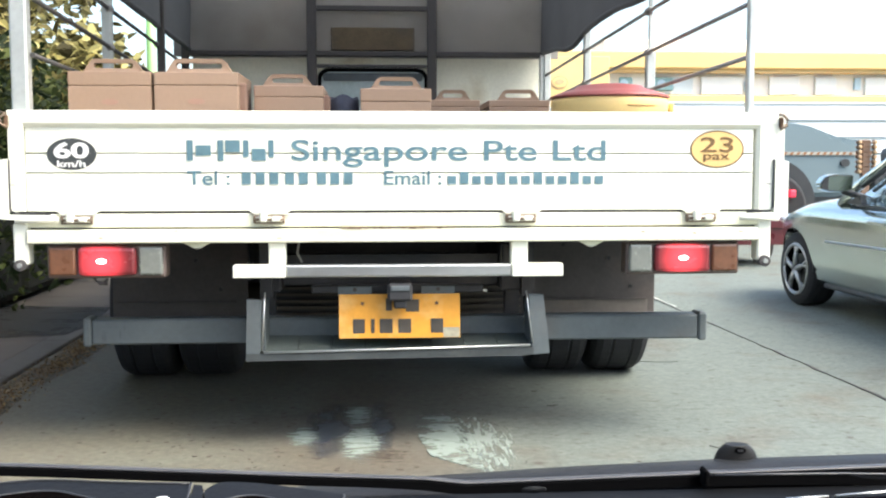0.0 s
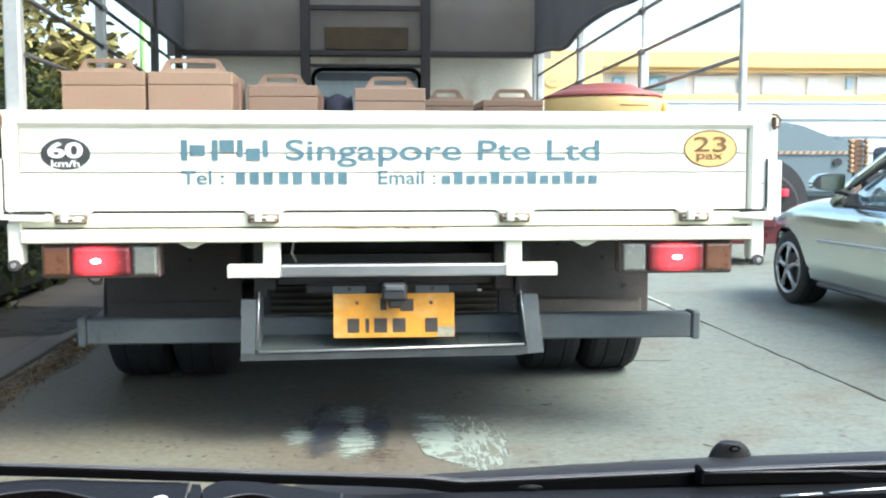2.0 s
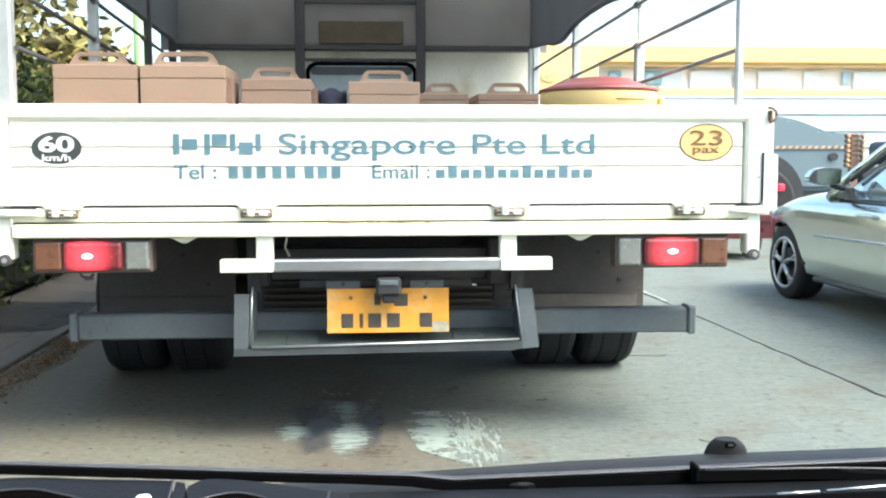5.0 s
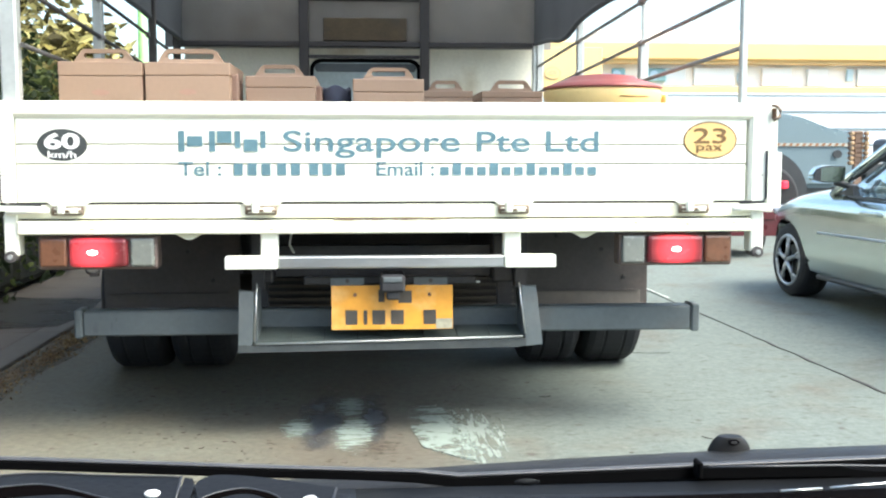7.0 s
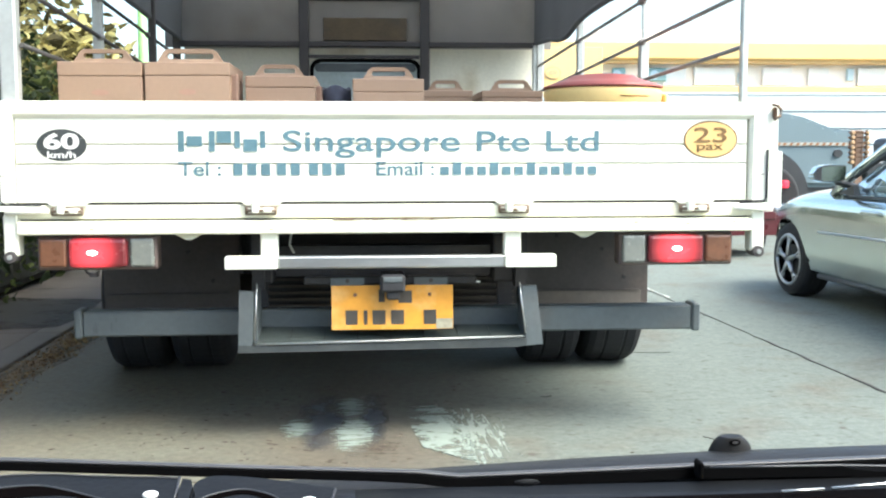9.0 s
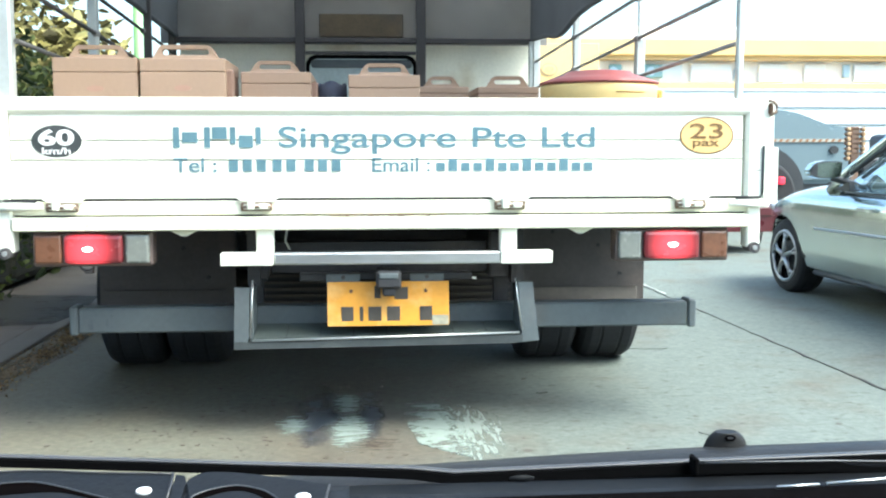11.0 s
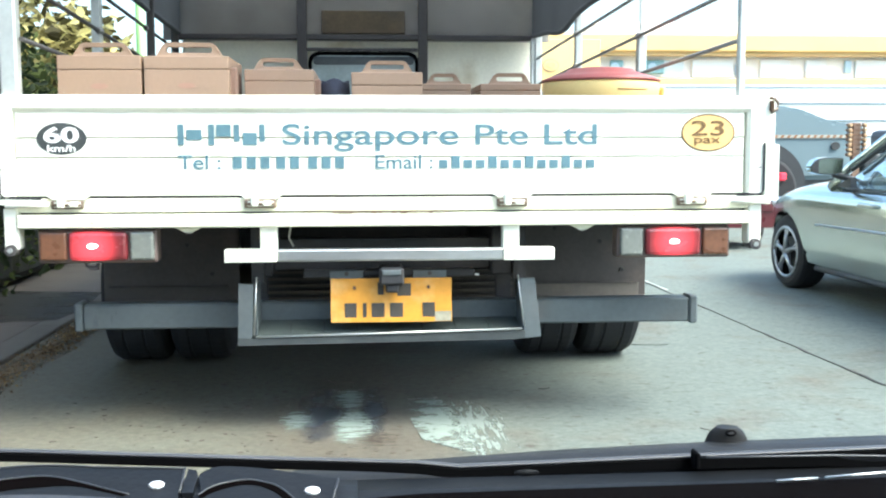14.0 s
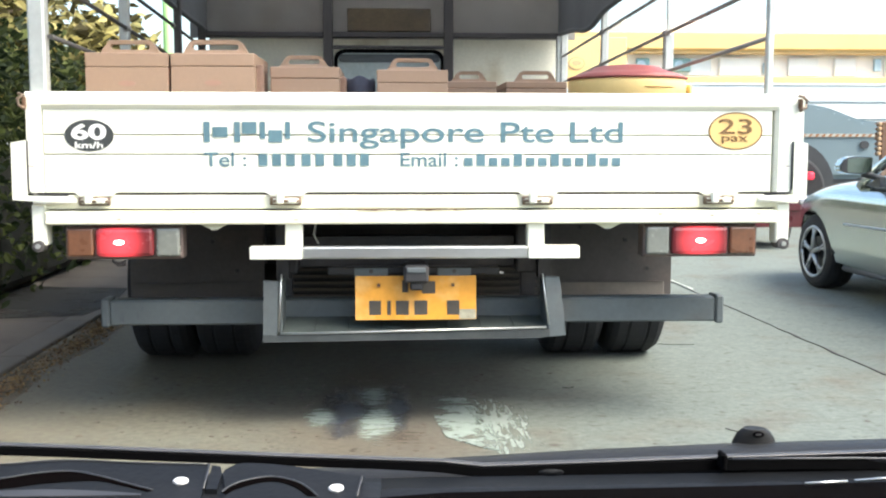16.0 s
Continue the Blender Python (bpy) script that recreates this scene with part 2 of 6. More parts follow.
M_REDDIRT = worn_paint("reddish_dirt", (0.075, 0.046, 0.032), 0.48, 0.66, (14, 50), 0.0, 13.0, 0.9, share=0.6)
M_WHITE = mat("white_lorry_paint", (0.80, 0.80, 0.69), 0.42, var=0.05, scale=3, fine=40, bump=0.05, stain=(0.62, 0.60, 0.48), stain_amt=0.35, stain_scale=2.5, coat=0.15)
M_WHITE_WORN = mat("worn_cream_paint", (0.74, 0.73, 0.63), 0.55, var=0.1, scale=8, bump=0.15, stain=(0.42, 0.34, 0.22), stain_amt=0.6, stain_scale=7)
M_CREAM = mat("old_cream_paint", (0.74, 0.73, 0.58), 0.5, var=0.07, scale=5, bump=0.1, stain=(0.55, 0.50, 0.36), stain_amt=0.6, stain_scale=5)
M_HINGE = mat("worn_hinge_steel", (0.17, 0.125, 0.09), 0.6, 0.2, var=0.25, scale=30, stain=(0.20, 0.13, 0.08), stain_amt=0.8, stain_scale=25)
M_RUST = mat("rust", (0.13, 0.075, 0.045), 0.9, var=0.4, scale=30, bump=0.6)
M_GALV = mat("galvanised_pipe", (0.52, 0.54, 0.52), 0.45, 0.6, var=0.15, scale=10)
M_DARKPIPE = mat("dark_grey_pipe", (0.075, 0.070, 0.066), 0.65, 0.1, var=0.2)
# right side's rail colour, painted paler to take in the glare there
M_RAILGREY = mat("pale_grey_pipe", (0.30, 0.29, 0.28), 0.5, 0.3, var=0.2)
M_CANVAS = mat("dark_canvas", (0.150, 0.162, 0.180), 0.85, var=0.2, scale=3, fine=200, bump=0.3, stain=(0.24, 0.23, 0.22), stain_amt=0.5, stain_scale=1.2)


def let_through(m, color, share):
    """Thin cloth: part of the light comes through it."""
    n, l = m.node_tree.nodes, m.node_tree.links
    tr, mix = n.new("ShaderNodeBsdfTranslucent"), n.new("ShaderNodeMixShader")
    tr.inputs[0].default_value = (*color, 1)
    mix.inputs[0].default_value = share
    l.new(n["Principled BSDF"].outputs[0], mix.inputs[1])
    l.new(tr.outputs[0], mix.inputs[2])
    l.new(mix.outputs[0], n["Material Output"].inputs[0])


let_through(M_CANVAS, (0.42, 0.44, 0.47), 0.55)
# paler copy of the canvas; the haze before it is put into the colour
M_FRONTCANVAS = mat("pale_front_canvas", (0.30, 0.29, 0.28), 0.8, var=0.22, scale=4, fine=200, bump=0.3, stain=(0.20, 0.18, 0.16), stain_amt=0.7, stain_scale=3)
let_through(M_FRONTCANVAS, (0.56, 0.53, 0.48), 0.40)
M_HEADPIPE = mat("black_brown_pipe", (0.06, 0.055, 0.055), 0.6, 0.1, var=0.2)
M_VALANCE = mat("double_canvas", (0.12, 0.125, 0.13), 0.9, var=0.2, scale=3, fine=200, bump=0.3)
M_CABWHITE = mat("cab_back_paint", (0.86, 0.84, 0.71), 0.35, 0.0, var=0.12, scale=2.5, stain=(0.50, 0.42, 0.26), stain_amt=0.75, stain_scale=3.5)
M_STEEL = mat("bare_steel", (0.55, 0.56, 0.55), 0.32, 0.85, var=0.15, scale=12, stain=(0.3, 0.28, 0.25), stain_amt=0.5, stain_scale=8, stretch=(0.3, 1, 1))
M_GREYPAINT = mat("grey_bar_paint", (0.096, 0.112, 0.117), 0.6, 0.1, var=0.18, scale=6, bump=0.15, stain=(0.10, 0.09, 0.08), stain_amt=0.5, stain_scale=5)
M_STEPDARK = mat("dirty_dark_grey_paint", (0.050, 0.057, 0.058), 0.65, 0.1, var=0.3, scale=9, bump=0.2, stain=(0.08, 0.085, 0.08), stain_amt=0.5, stain_scale=7)
M_DARKSTEEL = mat("chassis_black", (0.035, 0.035, 0.038), 0.7, 0.2, var=0.3, scale=8, bump=0.2, stain=(0.09, 0.07, 0.055), stain_amt=0.5)
M_FLAP = mat("muddy_rubber_flap", (0.066, 0.060, 0.059), 0.8, var=0.25, scale=5, stain=(0.17, 0.13, 0.105), stain_amt=0.65, stain_scale=2.2, bump=0.2)
M_HEM = mat("dusty_flap_hem", (0.135, 0.120, 0.108), 0.85, var=0.2, scale=7, bump=0.2, stain=(0.19, 0.145, 0.115), stain_amt=0.6, stain_scale=4)
M_RIB = mat("dusty_brown_rib", (0.075, 0.064, 0.054), 0.8, var=0.2, scale=9, bump=0.2)
M_TYRE = mat("tyre_rubber", (0.017, 0.018, 0.021), 0.85, var=0.3, scale=12, bump=0.3, stain=(0.045, 0.041, 0.037), stain_amt=0.5)
M_PLATE = mat("orange_plate", (0.62, 0.285, 0.03), 0.5, var=0.14, scale=14, stain=(0.72, 0.43, 0.15), stain_amt=0.75, stain_scale=11)
M_INK = mat("black_paint", (0.055, 0.048, 0.04), 0.6, var=0.3, scale=20)
M_TEAL = mat("teal_lettering", (0.10, 0.185, 0.22), 0.5, var=0.15, scale=14)
M_FAINT = mat("faint_rust_mark", (0.42, 0.34, 0.22), 0.7, var=0.3, scale=60)
M_STICKER_BLACK = mat("black_sticker", (0.045, 0.05, 0.05), 0.5, var=0.2, scale=20)
M_STICKER_WHITE = mat("white_sticker", (0.8, 0.8, 0.76), 0.5, var=0.05)
M_STICKER_YELLOW = mat("yellow_sticker", (0.74, 0.49, 0.19), 0.5, var=0.06, scale=10)
M_STICKER_BROWN = mat("brown_sticker_ink", (0.17, 0.095, 0.035), 0.5, var=0.1)
M_RED_LENS = mat("red_lens", (0.60, 0.03, 0.055), 0.2, var=0.05, emit=0.7, coat=0.4)


def lit_lens(name, spot):
    """A red lens lit by the bulb behind it: brightest at the bulb's place (in the lorry's own metres)."""
    m = mat(name, (0.15, 0.022, 0.026), 0.25, var=0.10, scale=30, coat=0.2)
    n, l = m.node_tree.nodes, m.node_tree.links
    tc, dist, fall = n.new("ShaderNodeTexCoord"), n.new("ShaderNodeVectorMath"), n.new("ShaderNodeMapRange")
    dist.operation = "DISTANCE"
    dist.inputs[1].default_value = spot
    l.new(tc.outputs["Object"], dist.inputs[0])
    l.new(dist.outputs["Value"], fall.inputs[0])
    fall.interpolation_type = "SMOOTHSTEP"
    fall.inputs[1].default_value, fall.inputs[2].default_value = 0.010, 0.092
    fall.inputs[3].default_value, fall.inputs[4].default_value = 0.78, 0.0
    b = n["Principled BSDF"]
    b.inputs["Emission Color"].default_value = (0.95, 0.055, 0.075, 1)
    l.new(fall.outputs[0], b.inputs["Emission Strength"])
    return m


M_BULB = mat("lit_bulb", (1.0, 0.62, 0.58), 0.3, var=0.0, bump=0, emit=4.0)
M_AMBER_LENS = mat("amber_lens", (0.145, 0.061, 0.031), 0.3, var=0.25, scale=30, coat=0.4)
M_CLEAR_LENS = mat("clear_lens", (0.175, 0.185, 0.165), 0.25, var=0.12, scale=40, coat=0.4)
M_HOUSING = mat("lamp_housing", (0.115, 0.085, 0.075), 0.5, var=0.2)
M_TAN = mat("tan_plastic", (0.41, 0.274, 0.186), 0.55, var=0.08, scale=5, stain=(0.36, 0.235, 0.16), stain_amt=0.5, stain_scale=5)
# darker tan paints the shade in the lid gap; the latch shares it
M_TAN_DARK = mat("tan_plastic_shadow_gap", (0.26, 0.16, 0.115), 0.6, var=0.1)
M_LOGO_RED = mat("faded_red_print", (0.43, 0.255, 0.182), 0.6, var=0.08, bump=0)
M_BAG = mat("dark_blue_fabric", (0.05, 0.055, 0.08), 0.9, var=0.25, scale=20, fine=200, bump=0.3)
M_COOL_YELLOW = mat("yellow_plastic", (0.84, 0.60, 0.24), 0.45, var=0.06, scale=6, stain=(0.6, 0.4, 0.1), stain_amt=0.3)
M_COOL_SLOT = mat("orange_brown_slot", (0.45, 0.24, 0.07), 0.6, var=0.1)
M_COOL_RED = mat("red_plastic", (0.42, 0.12, 0.11), 0.45, var=0.08, scale=6)
M_SILVER = mat("silver_car_paint", (0.52, 0.57, 0.54), 0.20, 0.95, var=0.03, scale=2, fine=8, bump=0.0, coat=1.0)
M_BLACKTRIM = mat("black_trim", (0.03, 0.032, 0.035), 0.5, var=0.15)
M_CARGLASS = mat("tinted_car_glass", (0.20, 0.25, 0.26), 0.05, 0.0, var=0.05, bump=0, coat=1.0)


def window_glass(name, tint, gloss):
    """Thin clear glass: most light goes straight through, some is mirrored."""
    m = bpy.data.materials.new(name)
    m.use_nodes = True
    n, l = m.node_tree.nodes, m.node_tree.links
    clear, shine, mix = n.new("ShaderNodeBsdfTransparent"), n.new("ShaderNodeBsdfGlossy"), n.new("ShaderNodeMixShader")
    clear.inputs[0].default_value = (*tint, 1)
    shine.inputs["Color"].default_value, shine.inputs["Roughness"].default_value = (0.9, 0.95, 0.97, 1), 0.03
    mix.inputs[0].default_value = gloss
    l.new(clear.outputs[0], mix.inputs[1])
    l.new(shine.outputs[0], mix.inputs[2])
    l.new(mix.outputs[0], n["Material Output"].inputs[0])
    return m


M_WINDOW = window_glass("clear_car_glass", (0.84, 0.89, 0.91), 0.58)
M_BLUEVINYL = mat("grey_blue_vinyl", (0.16, 0.21, 0.25), 0.7, var=0.15, scale=8)
# the green-grey tint paints in part of the dark tree reflection
M_MIRROR = mat("mirror", (0.40, 0.46, 0.41), 0.04, 1.0, var=0.02, bump=0)
M_SILVER.node_tree.nodes["Principled BSDF"].inputs["Coat Roughness"].default_value = 0.10
M_ALLOY = mat("alloy_rim", (0.40, 0.41, 0.42), 0.35, 0.8, var=0.08)
M_HEADLAMP = mat("headlamp_plastic", (0.6, 0.55, 0.55), 0.1, var=0.05, coat=1.0)
M_HULL = mat("grey_blue_vehicle_paint", (0.135, 0.185, 0.205), 0.6, var=0.08, scale=1.5, stain=(0.12, 0.155, 0.17), stain_amt=0.5, stain_scale=1.5)
M_ORANGE = mat("orange_marker", (0.25, 0.115, 0.05), 0.5, var=0.1)
M_MARKER = mat("pale_orange_lens", (0.50, 0.33, 0.18), 0.3, var=0.2, scale=30, coat=0.4)
M_BAND = mat("dusty_pale_band", (0.36, 0.35, 0.30), 0.6, var=0.2, scale=8)
M_STRIPE_R = mat("stripe_dark", (0.17, 0.105, 0.07), 0.6, var=0.1)
M_TRAILER = mat("white_trailer_paint", (0.72, 0.76, 0.76), 0.5, var=0.04, scale=1)
M_YELLOWB = mat("yellow_fascia", (0.80, 0.53, 0.21), 0.6, var=0.06, scale=0.8)
M_BLDG = mat("pale_building_wall", (0.80, 0.81, 0.79), 0.8, var=0.06, scale=0.6, stain=(0.62, 0.62, 0.60), stain_amt=0.4)
M_SIGNBLUE = mat("blue_sign", (0.40, 0.56, 0.66), 0.5, var=0.1)
M_SIGNTEAL = mat("teal_sign", (0.20, 0.36, 0.40), 0.5, var=0.15)
M_SIGNRED = mat("faded_red_sign", (0.55, 0.28, 0.26), 0.5, var=0.1)
M_PALEGLASS = mat("pale_sky_glass", (0.56, 0.66, 0.72), 0.2, var=0.15, scale=2, coat=0.5)
M_BLDGGLASS = mat("shop_glass", (0.15, 0.20, 0.22), 0.15, var=0.1, coat=0.5)
M_RED_CAR = mat("red_car_paint", (0.075, 0.011, 0.015), 0.3, var=0.05, coat=0.5)
M_COWL = mat("weathered_black_plastic", (0.0058, 0.0066, 0.0080), 0.5, var=0.25, scale=10, fine=120, bump=0.15, stain=(0.015, 0.016, 0.019), stain_amt=0.5, stain_scale=8)
M_RUBBER = mat("black_rubber", (0.0022, 0.0022, 0.0026), 0.85, var=0.2)
# near-black paints the shade of the wiper recesses, which lie flat
M_HOLLOW = mat("black_hollow", (0.0015, 0.0010, 0.0010), 0.9, var=0.2)
for m, level in ((M_RUBBER, 0.05), (M_HOLLOW, 0.02), (M_COWL, 0.22)):
    m.node_tree.nodes["Principled BSDF"].inputs["Specular IOR Level"].default_value = level
# pale grey carries the thin highlight along the blade's edge
M_STRIPTOP = mat("pale_rubber_edge", (0.050, 0.050, 0.055), 0.45, var=0.2, scale=14)
M_LIP = mat("dusty_grey_plastic", (0.015, 0.016, 0.018), 0.55, var=0.25, scale=18, fine=140, bump=0.15, stain=(0.04, 0.04, 0.044), stain_amt=0.5, stain_scale=9)
M_LIP.node_tree.nodes["Principled BSDF"].inputs["Specular IOR Level"].default_value = 0.25
# pale grey draws the gloss highlights along the cowl's edges
M_COWLEDGE = mat("pale_plastic_edge", (0.032, 0.033, 0.038), 0.45, var=0.25, scale=30)
M_NOZZLE = mat("grey_black_plastic", (0.0075, 0.0075, 0.008), 0.5, var=0.15, scale=40)
M_NOZZLE.node_tree.nodes["Principled BSDF"].inputs["Specular IOR Level"].default_value = 0.25
M_VANPAINT = mat("dark_vehicle_paint", (0.10, 0.11, 0.12), 0.35, 0.3, var=0.05, coat=0.5)
M_WHITECLIP = mat("white_plastic_clip", (0.8, 0.8, 0.8), 0.4, var=0.03)
M_BARK = mat("bark", (0.12, 0.09, 0.065), 0.95, var=0.35, scale=14, bump=0.9)
# random dark and pale leaves put shaded gaps and sun glare into the colour
M_LEAF = leaf_mat("tree_leaf", (0.040, 0.034, 0.012), (0.90, 0.80, 0.34), 2.0)
# mostly near-black leaves: the hedge's shade is put into the colour
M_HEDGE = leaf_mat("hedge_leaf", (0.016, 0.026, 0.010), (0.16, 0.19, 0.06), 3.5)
M_GREENPOST = mat("light_green_paint", (0.28, 0.52, 0.20), 0.5, var=0.08, scale=5)
M_LITTER = leaf_mat("dead_leaf", (0.07, 0.045, 0.025), (0.30, 0.20, 0.09), 1.6)
M_FAR = mat("far_buildings", (0.5, 0.52, 0.53), 0.9, var=0.1, scale=0.1, fine=1)


# ---- mesh helpers ----
def box(bm, x0, x1, y0, y1, z0, z1, bev=0.0, seg=1):
    r = bmesh.ops.create_cube(bm, size=1.0, matrix=Matrix.LocRotScale(((x0 + x1) / 2, (y0 + y1) / 2, (z0 + z1) / 2), None, (x1 - x0, y1 - y0, z1 - z0)))
    if bev:
        edges = list({e for v in r["verts"] for e in v.link_edges})
        bmesh.ops.bevel(bm, geom=edges, offset=bev, segments=seg, affect="EDGES", profile=0.5)
    return bm


def bm_box(*a, **k):
    return box(bmesh.new(), *a, **k)


def pipe(bm, pts, r, seg=10, cap=True):
    """A round tube along a line of points; r may be a list."""
    rings = []
    pts = [Vector(p) for p in pts]
    for i, p in enumerate(pts):
        d = (pts[min(i + 1, len(pts) - 1)] - pts[max(i - 1, 0)]).normalized()
        a = d.cross(Vector((0, 0, 1)) if abs(d.z) < 0.9 else Vector((1, 0, 0))).normalized()
        b = d.cross(a)
        rad = r[i] if isinstance(r, (list, tuple)) else r
        rings.append([bm.verts.new(p + (a * math.cos(t) + b * math.sin(t)) * rad) for t in [2 * math.pi * k / seg for k in range(seg)]])
    for q, w in zip(rings, rings[1:]):
        for k in range(seg):
            f = bm.faces.new((q[k], q[(k + 1) % seg], w[(k + 1) % seg], w[k]))
            f.smooth = True
    if cap:
        bm.faces.new(rings[0][::-1])
        bm.faces.new(rings[-1])
    return bm


def bm_pipe(*a, **k):
    return pipe(bmesh.new(), *a, **k)


def prism(bm, pts, axis, a0, a1):
    """A polygon (pairs) pushed along an axis: x: pairs are (y, z); y: (x, z); z: (x, y)."""
    put = {"x": lambda p, a: (a, *p), "y": lambda p, a: (p[0], a, p[1]), "z": lambda p, a: (*p, a)}[axis]
    lo, hi = [bm.verts.new(put(p, a0)) for p in pts], [bm.verts.new(put(p, a1)) for p in pts]
    n = len(pts)
    bm.faces.new(lo[::-1])
    bm.faces.new(hi)
    for i in range(n):
        bm.faces.new((lo[i], lo[(i + 1) % n], hi[(i + 1) % n], hi[i]))
    bmesh.ops.recalc_face_normals(bm, faces=bm.faces)
    return bm


def bm_prism(*a):
    return prism(bmesh.new(), *a)


def disc(x, y, z, rx, rz, depth=0.002, n=40):
    """A thin upright oval plate that faces -y."""
    return bm_prism([(x + rx * math.cos(2 * math.pi * k / n), z + rz * math.sin(2 * math.pi * k / n)) for k in range(n)], "y", y, y + depth)


def sweep(profile_at, ts, smooth=True, close=False, caps=True):
    """A skin over cross-sections: profile_at(t) gives points in the same order."""
    bm = bmesh.new()
    rows = [[bm.verts.new(p) for p in profile_at(t)] for t in ts]
    n = len(rows[0])
    for a, b in zip(rows, rows[1:]):
        for i in range(n if close else n - 1):
            f = bm.faces.new((a[i], a[(i + 1) % n], b[(i + 1) % n], b[i]))
            f.smooth = smooth
    if close and caps:
        bm.faces.new(rows[0][::-1])
        bm.faces.new(rows[-1])
    bmesh.ops.recalc_face_normals(bm, faces=bm.faces)
    return bm


ORIGIN = {}


def thing(name, at, label, category, group="", kind=""):
    ob = new(name)
    ob.location = at
    ORIGIN[ob] = Vector(at)
    return tagged(ob, label, category, group, kind)


def part(name, bm, material, parent, label="", kind=""):
    """Links a bmesh, given in the world's metres, as one mesh under a thing or a part."""
    me = bpy.data.meshes.new(name)
    o = ORIGIN[parent]
    bm.transform(Matrix.Translation(-o))
    bm.to_mesh(me)
    bm.free()
    me.materials.append(material)
    ob = new(name, me)
    ob.parent = parent
    ORIGIN[ob] = o
    return tagged(ob, label, "", "", kind)


def solid(name, bm, material, label, category, group="", kind=""):
    """A thing that is one mesh, with its origin at its base."""
    zs = [v.co.z for v in bm.verts]
    c = Vector((sum(v.co.x for v in bm.verts) / len(zs), sum(v.co.y for v in bm.verts) / len(zs), min(zs)))
    bm.transform(Matrix.Translation(-c))
    me = bpy.data.meshes.new(name)
    bm.to_mesh(me)
    bm.free()
    me.materials.append(material)
    ob = new(name, me)
    ob.location = c
    ORIGIN[ob] = c
    return tagged(ob, label, category, group, kind)


def piece(name, me, at, parent):
    """One of many alike pieces on a shared mesh."""
    ob = new(name, me)
    ob.parent = parent
    ob.location = Vector(at) - ORIGIN[parent]
    return ob


def mesh_of(bm, name, material):
    me = bpy.data.meshes.new(name)
    bm.to_mesh(me)
    bm.free()
    me.materials.append(material)
    return me


def words(text, x0, x1, z0, z1, y, depth=0.0015, bold=0.004):
    """Built-in lettering, upright, facing -y, stretched to a given box; z0 is the lowest and z1 the highest point."""
    cu = bpy.data.curves.new("words", "FONT")
    cu.body, cu.extrude, cu.offset = text, 0.01, bold
    tmp = new("words", cu)
    bpy.context.view_layer.update()
    me = bpy.data.meshes.new_from_object(tmp.evaluated_get(bpy.context.evaluated_depsgraph_get()))
    bm = bmesh.new()
    bm.from_mesh(me)
    bpy.data.objects.remove(tmp)
    xs, ys = [v.co.x for v in bm.verts], [v.co.y for v in bm.verts]
    for v in bm.verts:
        u, w, d = (v.co.x - min(xs)) / (max(xs) - min(xs)), (v.co.y - min(ys)) / (max(ys) - min(ys)), v.co.z
        v.co = (x0 + u * (x1 - x0), y - d / 0.01 * depth, z0 + w * (z1 - z0))
    bmesh.ops.recalc_face_normals(bm, faces=bm.faces)
    return bm


def bars(y, boxes, material, parent, depth=0.002):
    for x0, x1, z0, z1 in boxes:
        part("bar", bm_box(x0, x1, y - depth, y + depth, z0, z1), material, parent)


def letters(text, x0, x1, z0, z1, y, material, parent, label, bold=0.004):
    """The letters of a word, each a part of its own."""
    bm = words(text, x0, x1, z0, z1, y, bold=bold)
    seen, groups = set(), []
    for v in bm.verts:
        if v in seen:
            continue
        stack, isl = [v], set()
        while stack:
            q = stack.pop()
            if q not in isl:
                isl.add(q)
                stack += [e.other_vert(q) for e in q.link_edges]
        seen |= isl
        lo, hi = min(q.co.x for q in isl), max(q.co.x for q in isl)
        for g in groups:
            if min(hi, g[1]) - max(lo, g[0]) > 0.5 * min(hi - lo, g[1] - g[0]):
                g[0], g[1] = min(lo, g[0]), max(hi, g[1])
                g[2] |= isl
                break
        else:
            groups.append([lo, hi, isl])
    for _, _, isl in sorted(groups, key=lambda g: g[0]):
        one = bmesh.new()
        at = {q: one.verts.new(q.co) for q in isl}
        for f in {f for q in isl for f in q.link_faces}:
            one.faces.new([at[q] for q in f.verts])
        part("letter", one, material, parent, label)
    bm.free()


def leaves(count, spot, size, seed, droop=0.3):
    """Many small folded leaves; spot(rng) gives the place of each."""
    rng = random.Random(seed)
    verts, faces = [], []
    for _ in range(count):
        c = Vector(spot(rng))
        s = size * rng.uniform(0.6, 1.35)
        q = Euler((rng.uniform(-1.2, 1.2), rng.uniform(-1.2, 1.2), rng.uniform(0, 6.28))).to_matrix()
        i = len(verts)
        for p in ((0, -0.5, 0), (0.24, -0.22, 0.05), (0.27, 0.18, 0.05), (0, 0.6, -droop * 0.3), (-0.27, 0.18, 0.05), (-0.24, -0.22, 0.05)):
            verts.append(c + q @ (Vector(p) * s))
        faces += [(i, i + 1, i + 2, i + 3), (i, i + 3, i + 4, i + 5)]
    me = bpy.data.meshes.new("leaves")
    me.from_pydata([tuple(v) for v in verts], [], faces)
    bm = bmesh.new()
    bm.from_mesh(me)
    bpy.data.meshes.remove(me)
    return bm


# ---- ground, road, kerb, pavement ----
gb = bmesh.new()
bmesh.ops.create_grid(gb, x_segments=2, y_segments=2, size=600)
gb.transform(Matrix.Translation((0, 200, 0)))
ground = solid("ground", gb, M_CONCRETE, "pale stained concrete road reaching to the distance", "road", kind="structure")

jb = bmesh.new()
rj = random.Random(5)
edge = []
